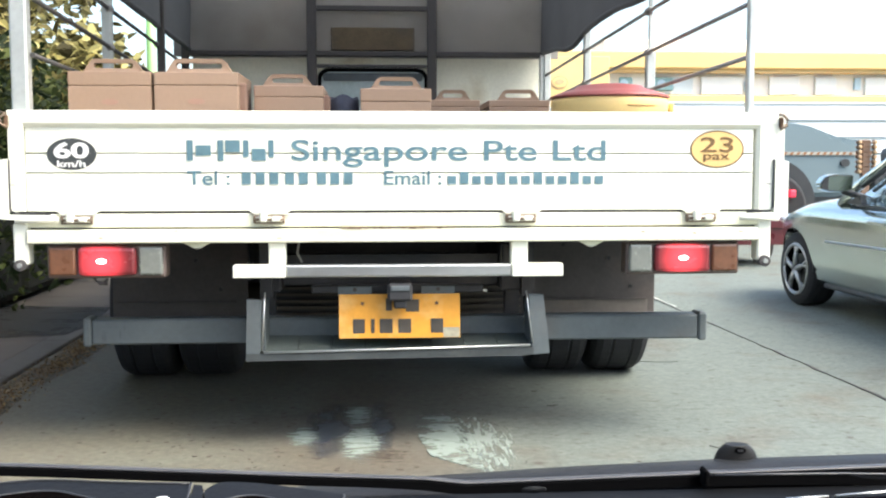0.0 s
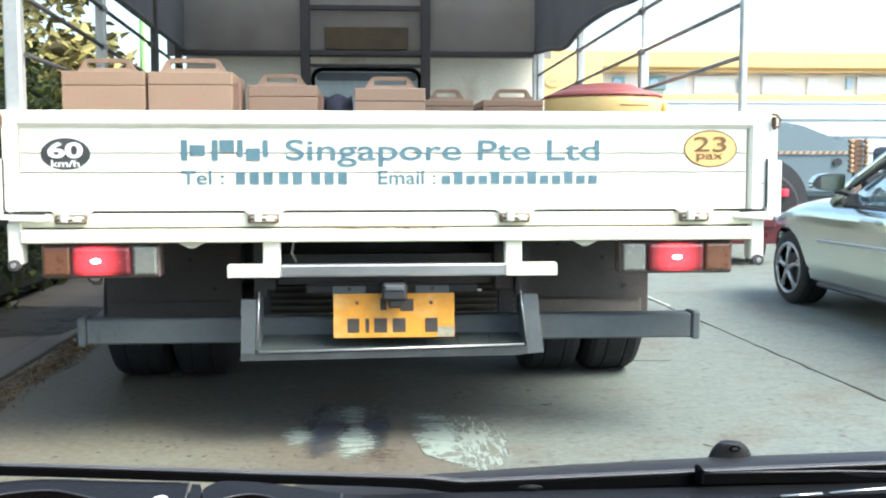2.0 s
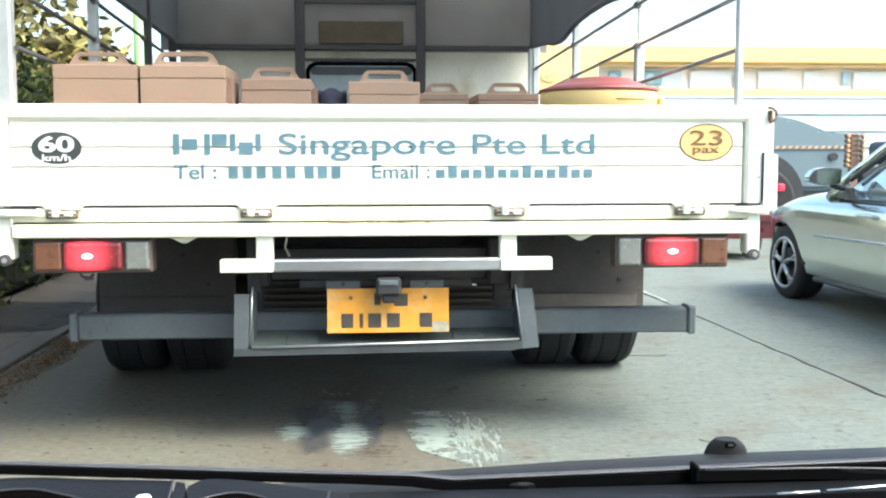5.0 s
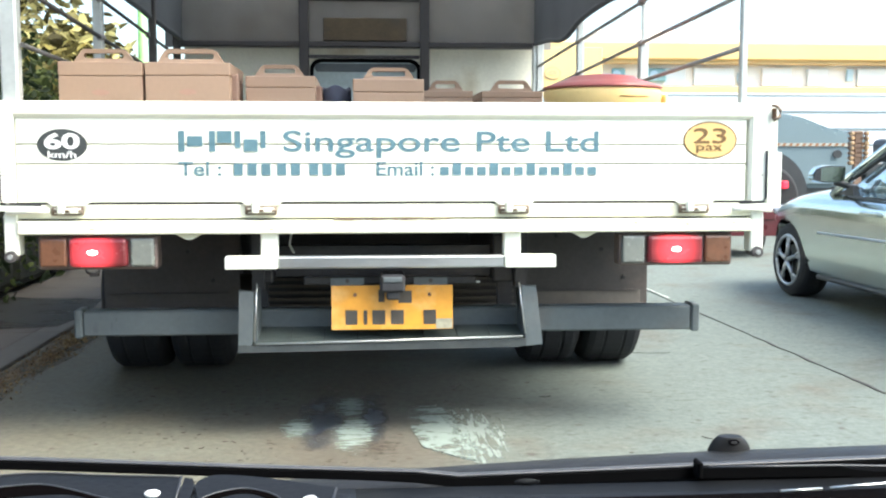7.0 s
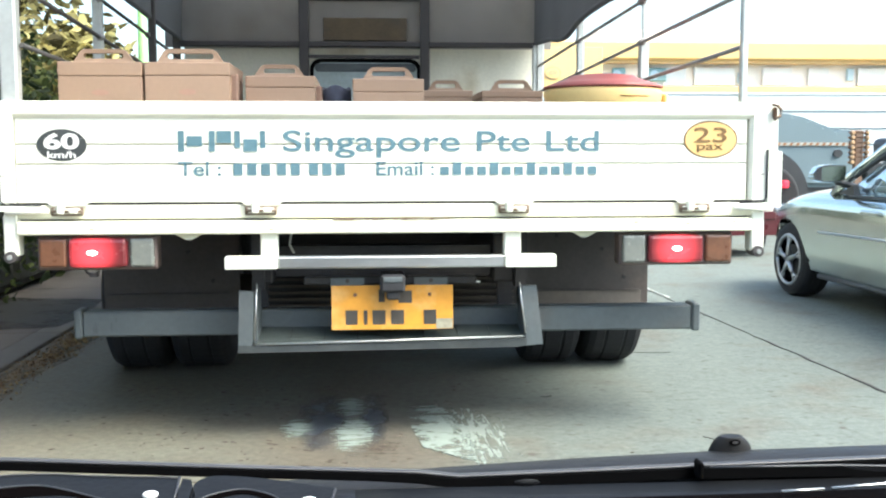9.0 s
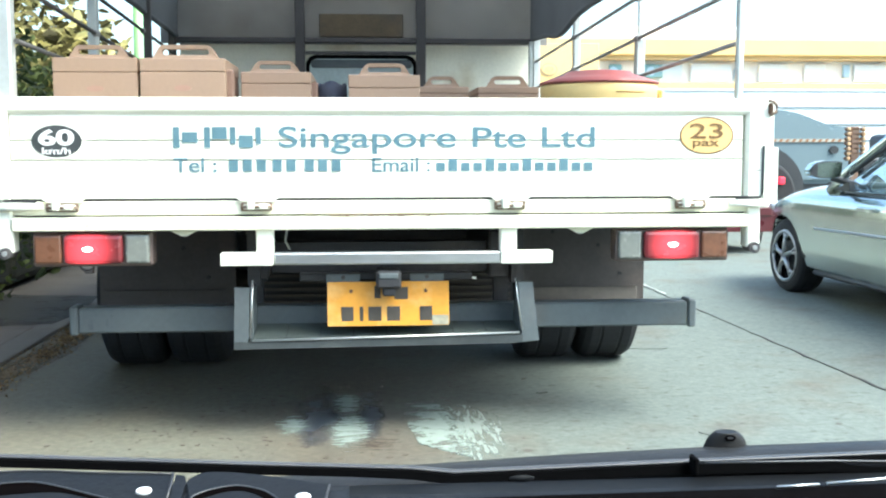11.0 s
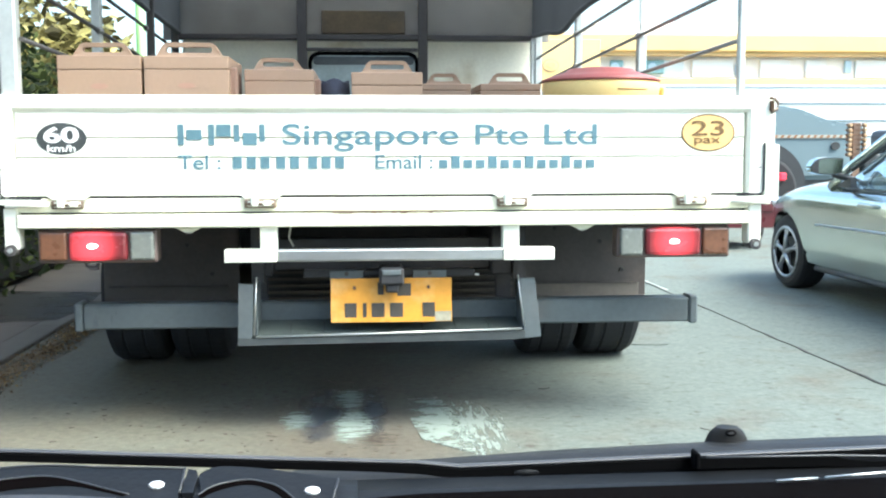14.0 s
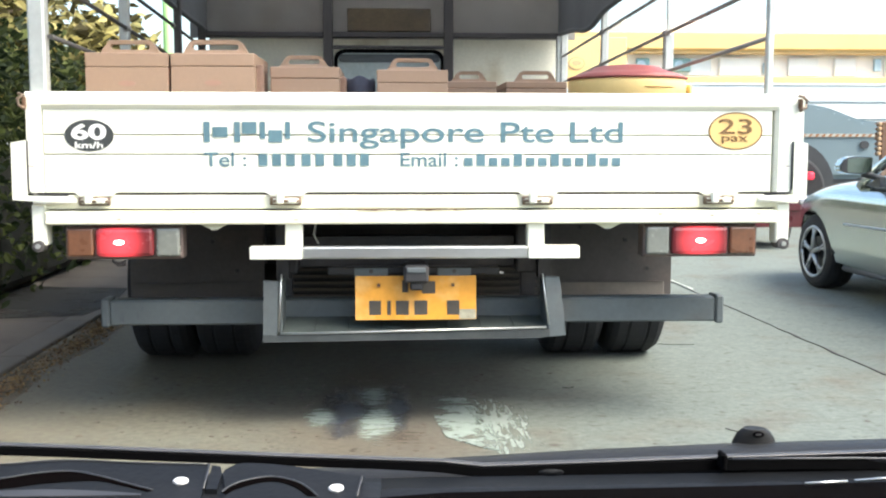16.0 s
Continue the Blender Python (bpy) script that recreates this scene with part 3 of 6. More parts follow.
for k in range(420):
    y = -3 + k * 0.1 if k < 200 else 17 + (k - 200) * 0.15
    edge.append((1.905 + 0.035 * (6.8 - y) + 0.006 * rj.uniform(-1, 1), y, rj.choice((0.0010, 0.0022, 0.0036, 0.0052, 0.0078))))
for (xa, ya, wa), (xb, yb, wb) in zip(edge, edge[1:]):
    prism(jb, [(xa - wa, ya), (xa + wa, ya), (xb + wb, yb), (xb - wb, yb)], "z", -0.004, 0.003)
solid("road_joint", jb, M_JOINT, "dark sealed joint between concrete road slabs", "road joint", kind="structure")

kerb = thing("kerb", (-1.62, 0, 0), "dirty grey concrete kerb along the road", "kerb", kind="structure")
kme = mesh_of(bm_box(-0.07, 0.07, 0.003, 0.897, -0.05, 0.022, bev=0.008, seg=2), "kerb_stone", M_KERB)
for i in range(-3, 30):
    piece("kerb_stone", kme, (-1.62, i * 0.9, 0.0), kerb)
pave = thing("pavement", (-1.9, 0, 0), "grey-brown concrete pavement beside the kerb", "pavement", kind="structure")
pme = mesh_of(bm_box(0.004, 0.656, 0.004, 0.896, -0.04, 0.019, bev=0.003), "paving_slab", M_PAVE)
for i in range(-3, 30):
    piece("paving_slab", pme, (-2.35, i * 0.9, 0.0), pave)
# dark shade and dirt on the pavement, painted as one soft band
shade_band = bm_prism([(-2.42, 5.45), (-1.62, 5.55), (-1.57, 5.95), (-1.64, 6.60), (-2.42, 6.75)], "z", 0.010, 0.0235)
solid("damp_stain", shade_band, M_SHADEBAND, "dark band of shade and dirt painted across the pavement", "stain", kind="structure")
vb = bmesh.new()
bmesh.ops.create_grid(vb, x_segments=40, y_segments=60, size=1)
for v in vb.verts:
    v.co = Vector((-7.3 + v.co.x * 5.0, 12 + v.co.y * 16, 0.045 + 0.04 * noise.noise(v.co * 9)))
solid("verge", vb, M_SOIL, "dark soil strip behind the pavement", "soil", kind="structure")


def litter_spot(r):
    while True:
        y = r.uniform(2.0, 13)
        if noise.noise((y * 2.6, 0.0, 9.0)) + 0.35 > r.uniform(0, 0.8):
            break
    x = max(-1.535, r.gauss(-1.43 + 0.05 * noise.noise((y * 1.7, 0, 2)) - 0.02 * max(0, y - 4.5), 0.045))
    return (x, y, 0.010 + 0.01 * r.random())


gd = bmesh.new()
for k in range(44):
    ya, yb = 2.0 + k * 0.25, 2.25 + k * 0.25
    wa, wb = (0.19 + 0.09 * noise.noise((y * 1.3, 4.0, 1.0)) for y in (ya, yb))
    prism(gd, [(-1.552, ya), (-1.552 + wa, ya), (-1.552 + wb, yb), (-1.552, yb)], "z", -0.002, 0.0030)
bmesh.ops.remove_doubles(gd, verts=gd.verts, dist=0.0005)
solid("gutter_dirt", gd, worn_paint("washed_up_dirt", (0.165, 0.120, 0.066), 0.36, 0.58, (7, 2.2), 0.0, 23.0, 0.95, share=0.8), "yellow-brown dirt washed up along the kerb", "dirt", kind="structure")
lb = leaves(6500, litter_spot, 0.012, 21)
for v in lb.verts:
    v.co.z = max(0.004, min(v.co.z, 0.03))
solid("leaf_litter", lb, M_LITTER, "brown dead leaves lying in the gutter", "leaves", kind="stuff")

# worn marking on the road: thin patches of paint
marking = thing("road_marking", (0.2, 3.4, 0), "worn white paint of a road marking", "road marking", kind="structure")


def paint_patch(name, outline, seed, m, label=""):
    """A film of uneven outline, laid on the road."""
    ring, n = [], len(outline)
    for i, (xa, ya) in enumerate(outline):
        xb, yb = outline[(i + 1) % n]
        for k in range(5):
            u = k / 5
            x, y = xa + (xb - xa) * u, ya + (yb - ya) * u
            ring.append((x + 0.012 * noise.noise((x * 14, y * 9, seed)), y + 0.03 * noise.noise((x * 11, y * 8, seed + 5))))
    part(name, bm_prism(ring, "z", -0.002, 0.0012 + 0.0004 * seed), m, marking, label)


paint_patch("stain", [(-0.250, 4.00), (-0.060, 4.00), (-0.055, 3.20), (-0.220, 3.24)], 1, M_OIL, "dark oily stain")
paint_patch("stain", [(-0.035, 4.02), (0.085, 4.02), (0.070, 3.28), (-0.020, 3.26)], 2, M_OIL, "dark oily stain")
paint_patch("paint_patch", [(-0.145, 3.72), (0.010, 3.72), (0.060, 3.12), (-0.125, 3.12)], 3, M_PAINT_DULL)
paint_patch("paint_patch", [(-0.320, 3.66), (-0.180, 3.66), (-0.160, 3.34), (-0.270, 3.32)], 4, M_PAINT_DULL)
paint_patch("paint_patch", [(-0.140, 3.98), (0.000, 3.98), (0.020, 3.60), (-0.120, 3.60)], 8, M_PAINT_DULL)
paint_patch("paint_patch", [(0.140, 3.80), (0.270, 3.77), (0.315, 3.55), (0.365, 3.07), (0.290, 3.11), (0.178, 3.24), (0.150, 3.46)], 5, M_PAINT_BRIGHT)
paint_patch("paint_patch", [(0.235, 3.78), (0.400, 3.70), (0.465, 3.56), (0.475, 3.02), (0.330, 3.05), (0.290, 3.40)], 6, M_PAINT_STREAK)
paint_patch("dirt_patch", [(-0.060, 3.30), (0.120, 3.37), (0.115, 3.15), (-0.045, 3.15)], 7, M_REDDIRT, "reddish dirt")

# crumbs, bits of leaf and grit strewn over the lane
bits = bmesh.new()
rbit = random.Random(77)
for _ in range(260):
    x, y = rbit.gauss(-0.25, 0.45), 2.9 + 1.3 * rbit.random() ** 1.4
    a, w = rbit.uniform(-0.4, 0.4), rbit.uniform(0.003, 0.011)
    c, d = math.cos(a), math.sin(a)
    h = w * rbit.uniform(0.3, 0.7)
    prism(bits, [(x - w * c, y - w * d), (x + h * d, y - h * c), (x + w * c, y + w * d), (x - h * d, y + h * c)], "z", 0.0, rbit.uniform(0.0008, 0.0020))
solid("road_grit", bits, mat("brown_grit", (0.066, 0.050, 0.037), 0.9, var=0.4, scale=15), "brown crumbs and bits of leaf strewn on the road", "grit", kind="stuff")
# short cracks beside the joint and a pale strip of old sealant
ck = bmesh.new()
for x, y, length, turn in ((1.20, 4.75, 0.22, 0.10), (1.10, 3.30, 0.10, -1.2), (0.66, 3.90, 0.05, 0.3)):
    p = Vector((x, y))
    for k in range(6):
        q = p + Vector((math.cos(turn), math.sin(turn))) * length / 6 + Vector((rbit.uniform(-1, 1), rbit.uniform(-1, 1))) * 0.012
        side = Vector((-(q - p).y, (q - p).x)).normalized() * rbit.uniform(0.0005, 0.0016)
        prism(ck, [tuple(p - side), tuple(q - side), tuple(q + side), tuple(p + side)], "z", -0.002, 0.0022)
        p = q
solid("road_cracks", ck, M_JOINT, "short dark cracks in the concrete", "crack", kind="structure")
paleb = bmesh.new()
for k in range(9):
    y = 6.55 + k * 0.13
    x = 1.905 + 0.035 * (6.8 - y) + 0.022
    w = rbit.uniform(0.008, 0.020)
    prism(paleb, [(x, y), (x + w, y + 0.01), (x + w * 0.7, y + 0.12), (x, y + 0.125)], "z", -0.002, 0.0028)
solid("pale_sealant", paleb, mat("pale_old_sealant", (0.42, 0.44, 0.40), 0.8, var=0.2, scale=20), "pale strip of old sealant along the road joint", "road joint", kind="structure")

# ---- lorry ----
XC, YG = 0.09, 3.31          # centre line and outer face of the tailgate


def cx(y):
    """The lorry stands a little askew to the lane."""
    return XC - 0.033 * (y - YG)


lorry = thing("lorry", (XC, YG + 2, 0), "white flatbed lorry with dark canvas canopy and lit brake lamps", "lorry")

# tailgate with raised frame, recessed panel and two pressed ribs
GX0, GX1, GZ0, GZ1 = -1.121, 1.331, 0.776, 1.089
tg = bmesh.new()
prism(tg, [(YG + 0.05, 1.037), (YG + 0.0125, 1.037), (YG + 0.0008, 1.0485), (YG, 1.0525), (YG, 1.084), (YG + 0.005, GZ1), (YG + 0.045, GZ1), (YG + 0.05, 1.084)], "x", GX0, GX1)
box(tg, GX0, GX0 + 0.046, YG + 0.0006, YG + 0.049, GZ0, 1.0545, bev=0.0012)
prism(tg, [(GX1 - 0.081, YG + 0.0006), (GX1 - 0.002, YG + 0.0006), (GX1 - 0.0005, YG + 0.003), (GX1 - 0.0005, YG + 0.049), (GX1 - 0.091, YG + 0.049), (GX1 - 0.091, YG + 0.0125)], "z", GZ0, 1.0525)
gate = part("tailgate", tg, M_WHITE, lorry, "white painted steel drop tailgate")
for z0, z1 in ((GZ0, 0.8932), (0.8968, 0.9542), (0.9578, 1.0365)):
    part("gate_panel", bm_box(GX0 + 0.0490, GX1 - 0.1000, YG + 0.012, YG + 0.030, z0, z1, bev=0.0022), M_WHITE, gate)
part("panel_groove", bm_box(GX0 + 0.0465, GX1 - 0.0915, YG + 0.031, YG + 0.040, GZ0, 1.036), M_WHITE_WORN, gate)
YP = YG + 0.0115
bars(YP, [(-0.579, -0.560, 0.934, 0.998), (-0.552, -0.505, 0.950, 0.982), (-0.484, -0.466, 0.934, 0.998), (-0.460, -0.415, 0.960, 0.998),
          (-0.405, -0.388, 0.945, 0.998), (-0.378, -0.335, 0.934, 0.972), (-0.326, -0.310, 0.945, 0.998)], M_TEAL, gate)
for w, x0, x1, lo, hi in (("Singapore", -0.255, 0.300, 0.914, 1.0), ("Pte", 0.354, 0.523, 0.934, 0.998), ("Ltd", 0.576, 0.746, 0.934, 0.999)):
    letters(w, x0, x1, lo, hi, YP, M_TEAL, gate, "teal painted letter", bold=0.009)
for w, x0, x1 in (("Tel :", -0.580, -0.448), ("Email :", 0.036, 0.218)):
    letters(w, x0, x1, 0.858, 0.902, YP, M_TEAL, gate, "small teal painted letter", bold=0.008)
bars(YP, [(-0.41 + 0.043 * i, -0.41 + 0.043 * i + 0.028, 0.860, 0.897) for i in range(3)] + [(-0.275 + 0.043 * i, -0.275 + 0.043 * i + 0.028, 0.860, 0.897) for i in range(2)]
     + [(-0.175 + 0.042 * i, -0.175 + 0.042 * i + 0.028, 0.860, 0.897) for i in range(3)]
     + [(0.238 + 0.0395 * i, 0.238 + 0.0395 * i + 0.027, 0.860, 0.886 + 0.012 * (i % 3 == 1)) for i in range(13)], M_TEAL, gate)
part("speed_sticker", disc(-0.932, YP - 0.001, 0.9545, 0.0755, 0.049), M_STICKER_BLACK, gate, "round black speed limit sticker")
letters("60", -0.986, -0.879, 0.941, 0.991, YP - 0.0015, M_STICKER_WHITE, gate, "white figure", bold=0.03)
letters("km/h", -0.976, -0.890, 0.914, 0.935, YP - 0.0015, M_STICKER_WHITE, gate, "small white letter", bold=0.02)
part("sticker_edge", disc(1.111, YP - 0.0008, 0.971, 0.0885, 0.0605), M_STICKER_BROWN, gate)
part("passenger_sticker", disc(1.111, YP - 0.0018, 0.971, 0.0835, 0.0560), M_STICKER_YELLOW, gate, "round yellow passenger limit sticker")
letters("23", 1.055, 1.163, 0.962, 1.010, YP - 0.0026, M_STICKER_BROWN, gate, "brown figure")
letters("pax", 1.066, 1.152, 0.930, 0.955, YP - 0.0026, M_STICKER_BROWN, gate, "small brown letter")

# scuffs and slots in the gate
M_SCUFF = mat("grey_scuff", (0.50, 0.49, 0.40), 0.7, var=0.3, scale=40)
rsc = random.Random(29)
for xm, zm, count in ((1.06, 0.812, 9), (-0.86, 0.806, 4), (0.30, 0.806, 3)):
    for k in range(count):
        x = xm + 0.022 * (k - count / 2) + rsc.uniform(-0.006, 0.006)
        part("scuff", bm_box(x, x + rsc.uniform(0.006, 0.018), YP - 0.0006, YP + 0.002, zm, zm + rsc.uniform(0.0012, 0.003)), M_SCUFF, gate)
for x in (GX0 + 0.004, GX1 - 0.060):
    part("stile_slot", bm_box(x, x + 0.016, YG - 0.0002, YG + 0.002, 0.858, 0.8605), M_HINGE, gate, "thin rusty slot")

# sill below the gate, hinges, rings
part("rear_sill", bm_box(-1.075, 1.255, YG + 0.006, YG + 0.12, 0.725, 0.768, bev=0.004), M_CREAM, lorry, "cream painted sill under the tailgate")
part("rear_crossmember", bm_box(-1.070, 1.247, YG - 0.012, YG + 0.11, 0.677, 0.7195, bev=0.004), M_CREAM, lorry, "cream painted cross beam with rust marks")
# dark strips behind the two gaps carry the shade between the parts
part("sill_gap", bm_box(-1.068, 1.245, YG + 0.025, YG + 0.10, 0.7196, 0.7249), M_DARKSTEEL, lorry)
part("gate_gap", bm_box(-1.10, 1.30, YG + 0.02, YG + 0.05, 0.7685, 0.7755), M_DARKSTEEL, lorry)
rr = random.Random(3)
x = -0.10
while x < 0.26:
    w = rr.uniform(0.008, 0.03)
    part("rust_mark", bm_box(x, x + w, YG - 0.0135, YG - 0.005, 0.7225 - rr.uniform(0.000, 0.003), 0.7250), M_RUST, lorry, "brown rust mark")
    x += w + rr.uniform(0, 0.01)
for x, z in ((1.03, 0.700), (0.86, 0.705), (-0.85, 0.692), (0.93, 0.712), (-0.62, 0.715), (1.18, 0.705), (0.62, 0.7165), (-0.30, 0.690)):
    part("rust_spot", bm_box(x, x + rr.uniform(0.005, 0.014), YG - 0.0128, YG - 0.005, z, z + rr.uniform(0.002, 0.004)), M_FAINT, lorry, "faint tan rust spot")


def hinge(x):
    h = part("hinge", bm_prism([(x - 0.062, 0.7765), (x - 0.045, 0.766), (x + 0.052, 0.766), (x + 0.066, 0.7765)], "y", YG - 0.003, YG + 0.012), M_WHITE, lorry, "white hinge tab of the tailgate")
    part("hinge_plate", bm_box(x - 0.050, x + 0.048, YG - 0.006, YG + 0.004, 0.737, 0.764, bev=0.003), M_HINGE, h, "rusty hinge plate")
    part("leaf", bm_box(x - 0.041, x + 0.041, YG - 0.009, YG - 0.0055, 0.742, 0.759, bev=0.002), M_WHITE_WORN, h, "chipped cream leaf")
    part("hinge_pin", bm_pipe([(x - 0.046, YG - 0.014, 0.7505), (x + 0.046, YG - 0.014, 0.7505)], 0.0045, 8), M_HINGE, h)
    part("knuckle", bm_box(x - 0.029, x - 0.006, YG - 0.026, YG - 0.004, 0.741, 0.780, bev=0.005), M_WHITE, h)
    part("knuckle", bm_box(x + 0.008, x + 0.034, YG - 0.024, YG - 0.004, 0.743, 0.760, bev=0.004), M_WHITE, h)


for hx in (-0.917, -0.325, 0.472, 1.058):
    hinge(hx)
for rx in (-0.553, 0.703):
    k = [(rx + 0.016 * math.cos(a), YG + 0.02, 0.672 + 0.013 * math.sin(a)) for a in [math.pi * 2 * i / 14 for i in range(15)]]
    part("ring_bracket", bm_prism([(rx - 0.045, 0.677), (rx - 0.012, 0.660), (rx + 0.012, 0.660), (rx + 0.045, 0.677)], "y", YG + 0.012, YG + 0.018), M_CREAM, lorry)
    part("lashing_ring", bm_pipe(k, 0.0045, 6), M_STEEL, lorry, "steel lashing ring")

# ends of the side gates, corner brackets, hanging posts, latches
for s, xo, xi in ((-1, -1.121, -1.119), (1, 1.331, 1.295)):
    e = part("corner_bracket", bm_prism([(xi + s * 0.002, 0.940), (xi + s * 0.046, 0.932), (xi + s * 0.046, 0.755), (xo - s * 0.13, 0.743), (xo - s * 0.13, 0.765), (xi + s * 0.002, 0.768)],
                                        "y", YG - 0.012, YG - 0.002), M_WHITE, lorry, "white L-shaped corner bracket")
    # dark line drawn for the shade between bracket and gate
    part("bracket_gap", bm_pipe([(xo - s * 0.125, YG - 0.004, 0.767), (xi - s * 0.012, YG - 0.004, 0.770), (xi - s * 0.001, YG - 0.004, 0.785), (xi - s * 0.001, YG - 0.004, 0.938)], 0.0028, 6), M_DARKSTEEL, e, "dark rusty gap")
    part("bracket_rod", bm_pipe([(xo - s * 0.15, YG - 0.014, 0.752), (xo - s * 0.02, YG - 0.014, 0.748)], 0.008, 8), M_WHITE_WORN, e)
    xl = xi + 0.020 if s > 0 else xo
    lt = part("corner_latch", bm_box(xl - 0.006, xl + 0.005, YG - 0.014, YG + 0.006, 1.040, 1.074, bev=0.003), M_RUST, lorry, "rusty corner latch")
    part("latch_hook", bm_pipe([(xl - 0.014, YG - 0.020, 1.082), (xl + 0.002, YG - 0.02, 1.080), (xl + s * 0.014, YG - 0.022, 1.066), (xl + s * 0.012, YG - 0.02, 1.046), (xl - s * 0.008, YG - 0.02, 1.034)], 0.0052, 6), M_HINGE, lt)
    xp = -1.092 if s < 0 else 1.270
    hp = part("hanging_post", bm_box(xp - 0.022, xp + 0.022, YG + 0.0, YG + 0.06, 0.610, 0.741, bev=0.005), M_WHITE, lorry)
    part("rubber_stop", bm_pipe([(xp, YG - 0.015, 0.610), (xp, YG + 0.05, 0.610)], 0.018, 12), M_FLAP, hp, "worn brown rubber stop")
    part("stop_bolt", bm_pipe([(xp, YG - 0.020, 0.610), (xp, YG + 0.0, 0.610)], 0.008, 8), M_STEEL, hp)
    # side gate, along the bed
    sg = bmesh.new()
    y0, y1 = YG + 0.052, 6.85
    for z0, z1, t in ((0.76, 0.80, 0.035), (1.05, 1.085, 0.035), (0.80, 1.05, 0.02)):
        prism(sg, [(xo - s * t, y0), (xo, y0), (xo + cx(y1) - XC, y1), (xo - s * t + cx(y1) - XC, y1)], "z", z0 + 0.001, z1)
    part("side_gate", sg, M_WHITE, lorry, "white side gate of the bed")

# tail lamps
for s, xi, xo in ((-1, -0.656, -1.014), (1, 0.823, 1.189)):
    def seg(a, b):
        p, q = xi + (xo - xi) * a, xi + (xo - xi) * b
        return min(p, q), max(p, q)
    zt, zb = 0.671, 0.572
    a, b = seg(-0.01, 1.01)
    tl = part("tail_lamp", bm_box(a, b, YG + 0.015, YG + 0.09, zb - 0.006, zt, bev=0.006), M_HOUSING, lorry, "three-colour tail lamp with the red part lit")
    a, b = seg(0.01, 0.215)
    part("reverse_lens", bm_box(a, b, YG + 0.0, YG + 0.03, zb + 0.003, zt - 0.006, bev=0.008, seg=2), M_CLEAR_LENS, tl, "clear lens")
    m = xi + (xo - xi) * (0.53 if s < 0 else 0.49)
    a, b = seg(0.235, 0.735)
    part("brake_lens", bm_box(a, b, YG - 0.006, YG + 0.03, zb + 0.003, zt - 0.006, bev=0.012, seg=2), lit_lens("brake_lens", (m - XC, -2.0, 0.620)), tl, "glowing red lens")
    part("bulb", disc(m, YG - 0.0085, 0.621, 0.016, 0.0075, 0.003, 20), M_BULB, tl, "white-hot bulb glare")
    a, b = seg(0.755, 0.99)
    part("indicator_lens", bm_box(a, b, YG + 0.002, YG + 0.03, zb + 0.003, zt - 0.006, bev=0.008, seg=2), M_AMBER_LENS, tl, "dull amber lens")
    part("lamp_bracket", bm_box((a + b) / 2 - 0.05, (a + b) / 2 + 0.05, YG + 0.03, YG + 0.07, zt, 0.69), M_DARKSTEEL, lorry)

part("lamp_wire", bm_pipe([(-0.885, YG + 0.05, 0.566), (-0.875, YG + 0.045, 0.552), (-0.855, YG + 0.045, 0.548), (-0.840, YG + 0.05, 0.560)], 0.004, 6), M_FLAP, lorry, "loop of brown wire under the lamp")
part("rubber_stay", bm_box(-0.870, -0.842, YG + 0.04, YG + 0.06, 0.540, 0.552, bev=0.003), M_FLAP, lorry)

# struts and the bar below
for x0, x1 in ((-0.330, -0.276), (0.442, 0.496)):
    part("strut", bm_box(x0, x1, YG + 0.004, YG + 0.05, 0.600, 0.680, bev=0.004), M_WHITE, lorry)
part("bar_end", bm_box(-0.440, -0.276, YG - 0.020, YG + 0.035, 0.566, 0.606, bev=0.0025), M_WHITE, lorry)
part("bar_end", bm_box(0.442, 0.607, YG - 0.020, YG + 0.035, 0.566, 0.606, bev=0.0025), M_WHITE, lorry)
part("bar_middle", bm_box(-0.2755, 0.4415, YG - 0.018, YG + 0.033, 0.567, 0.605, bev=0.005), M_STEEL, lorry, "worn bare steel middle of the bar")

# under-run bumper with end caps
YB = 3.50
part("bumper_bar", bm_box(-0.935, 1.118, YB, YB + 0.08, 0.323, 0.407, bev=0.006), M_GREYPAINT, lorry, "grey under-run bumper bar")
for x0, x1 in ((-0.962, -0.9355), (1.1185, 1.147)):
    part("bumper_cap", bm_box(x0, x1, YB - 0.004, YB + 0.084, 0.317, 0.413, bev=0.006), M_GREYPAINT, lorry)
for x in (-0.36, 0.48):
    part("bumper_arm", bm_box(x - 0.025, x + 0.025, YB + 0.081, YB + 0.11, 0.33, 0.66), M_DARKSTEEL, lorry)

# folding step with tray
st = part("step", bm_prism([(-0.408, 0.293), (0.490, 0.301), (0.520, 0.306), (0.520, 0.330), (-0.360, 0.316), (-0.408, 0.318)], "y", 3.335, 3.352), M_STEPDARK, lorry, "dark grey steel folding step")
M_TREAD = mat("worn_tread_plate", (0.056, 0.069, 0.064), 0.6, 0.1, var=0.25, scale=9, bump=0.3, stain=(0.045, 0.048, 0.042), stain_amt=0.6, stain_scale=6)
for i in range(8):
    xa, xb = -0.352 + i * 0.1085, -0.352 + (i + 1) * 0.1085 - 0.003
    part("tread_plate", bm_prism([(3.353, 0.3165 + i * 0.0018), (3.353, 0.3215 + i * 0.0018), (3.495, 0.3500), (3.495, 0.3450)], "x", xa, xb), M_TREAD, st, "worn greenish grey tread plate")
part("tray_bed", bm_prism([(3.353, 0.310), (3.353, 0.3160), (3.495, 0.3440), (3.495, 0.336)], "x", -0.354, 0.516), M_DARKSTEEL, st)
part("tray_lip", bm_pipe([(-0.350, 3.333, 0.3215), (0.001, 3.332, 0.3270), (0.508, 3.333, 0.3370)], 0.0034, 8), M_STEEL, st, "shiny worn lip")
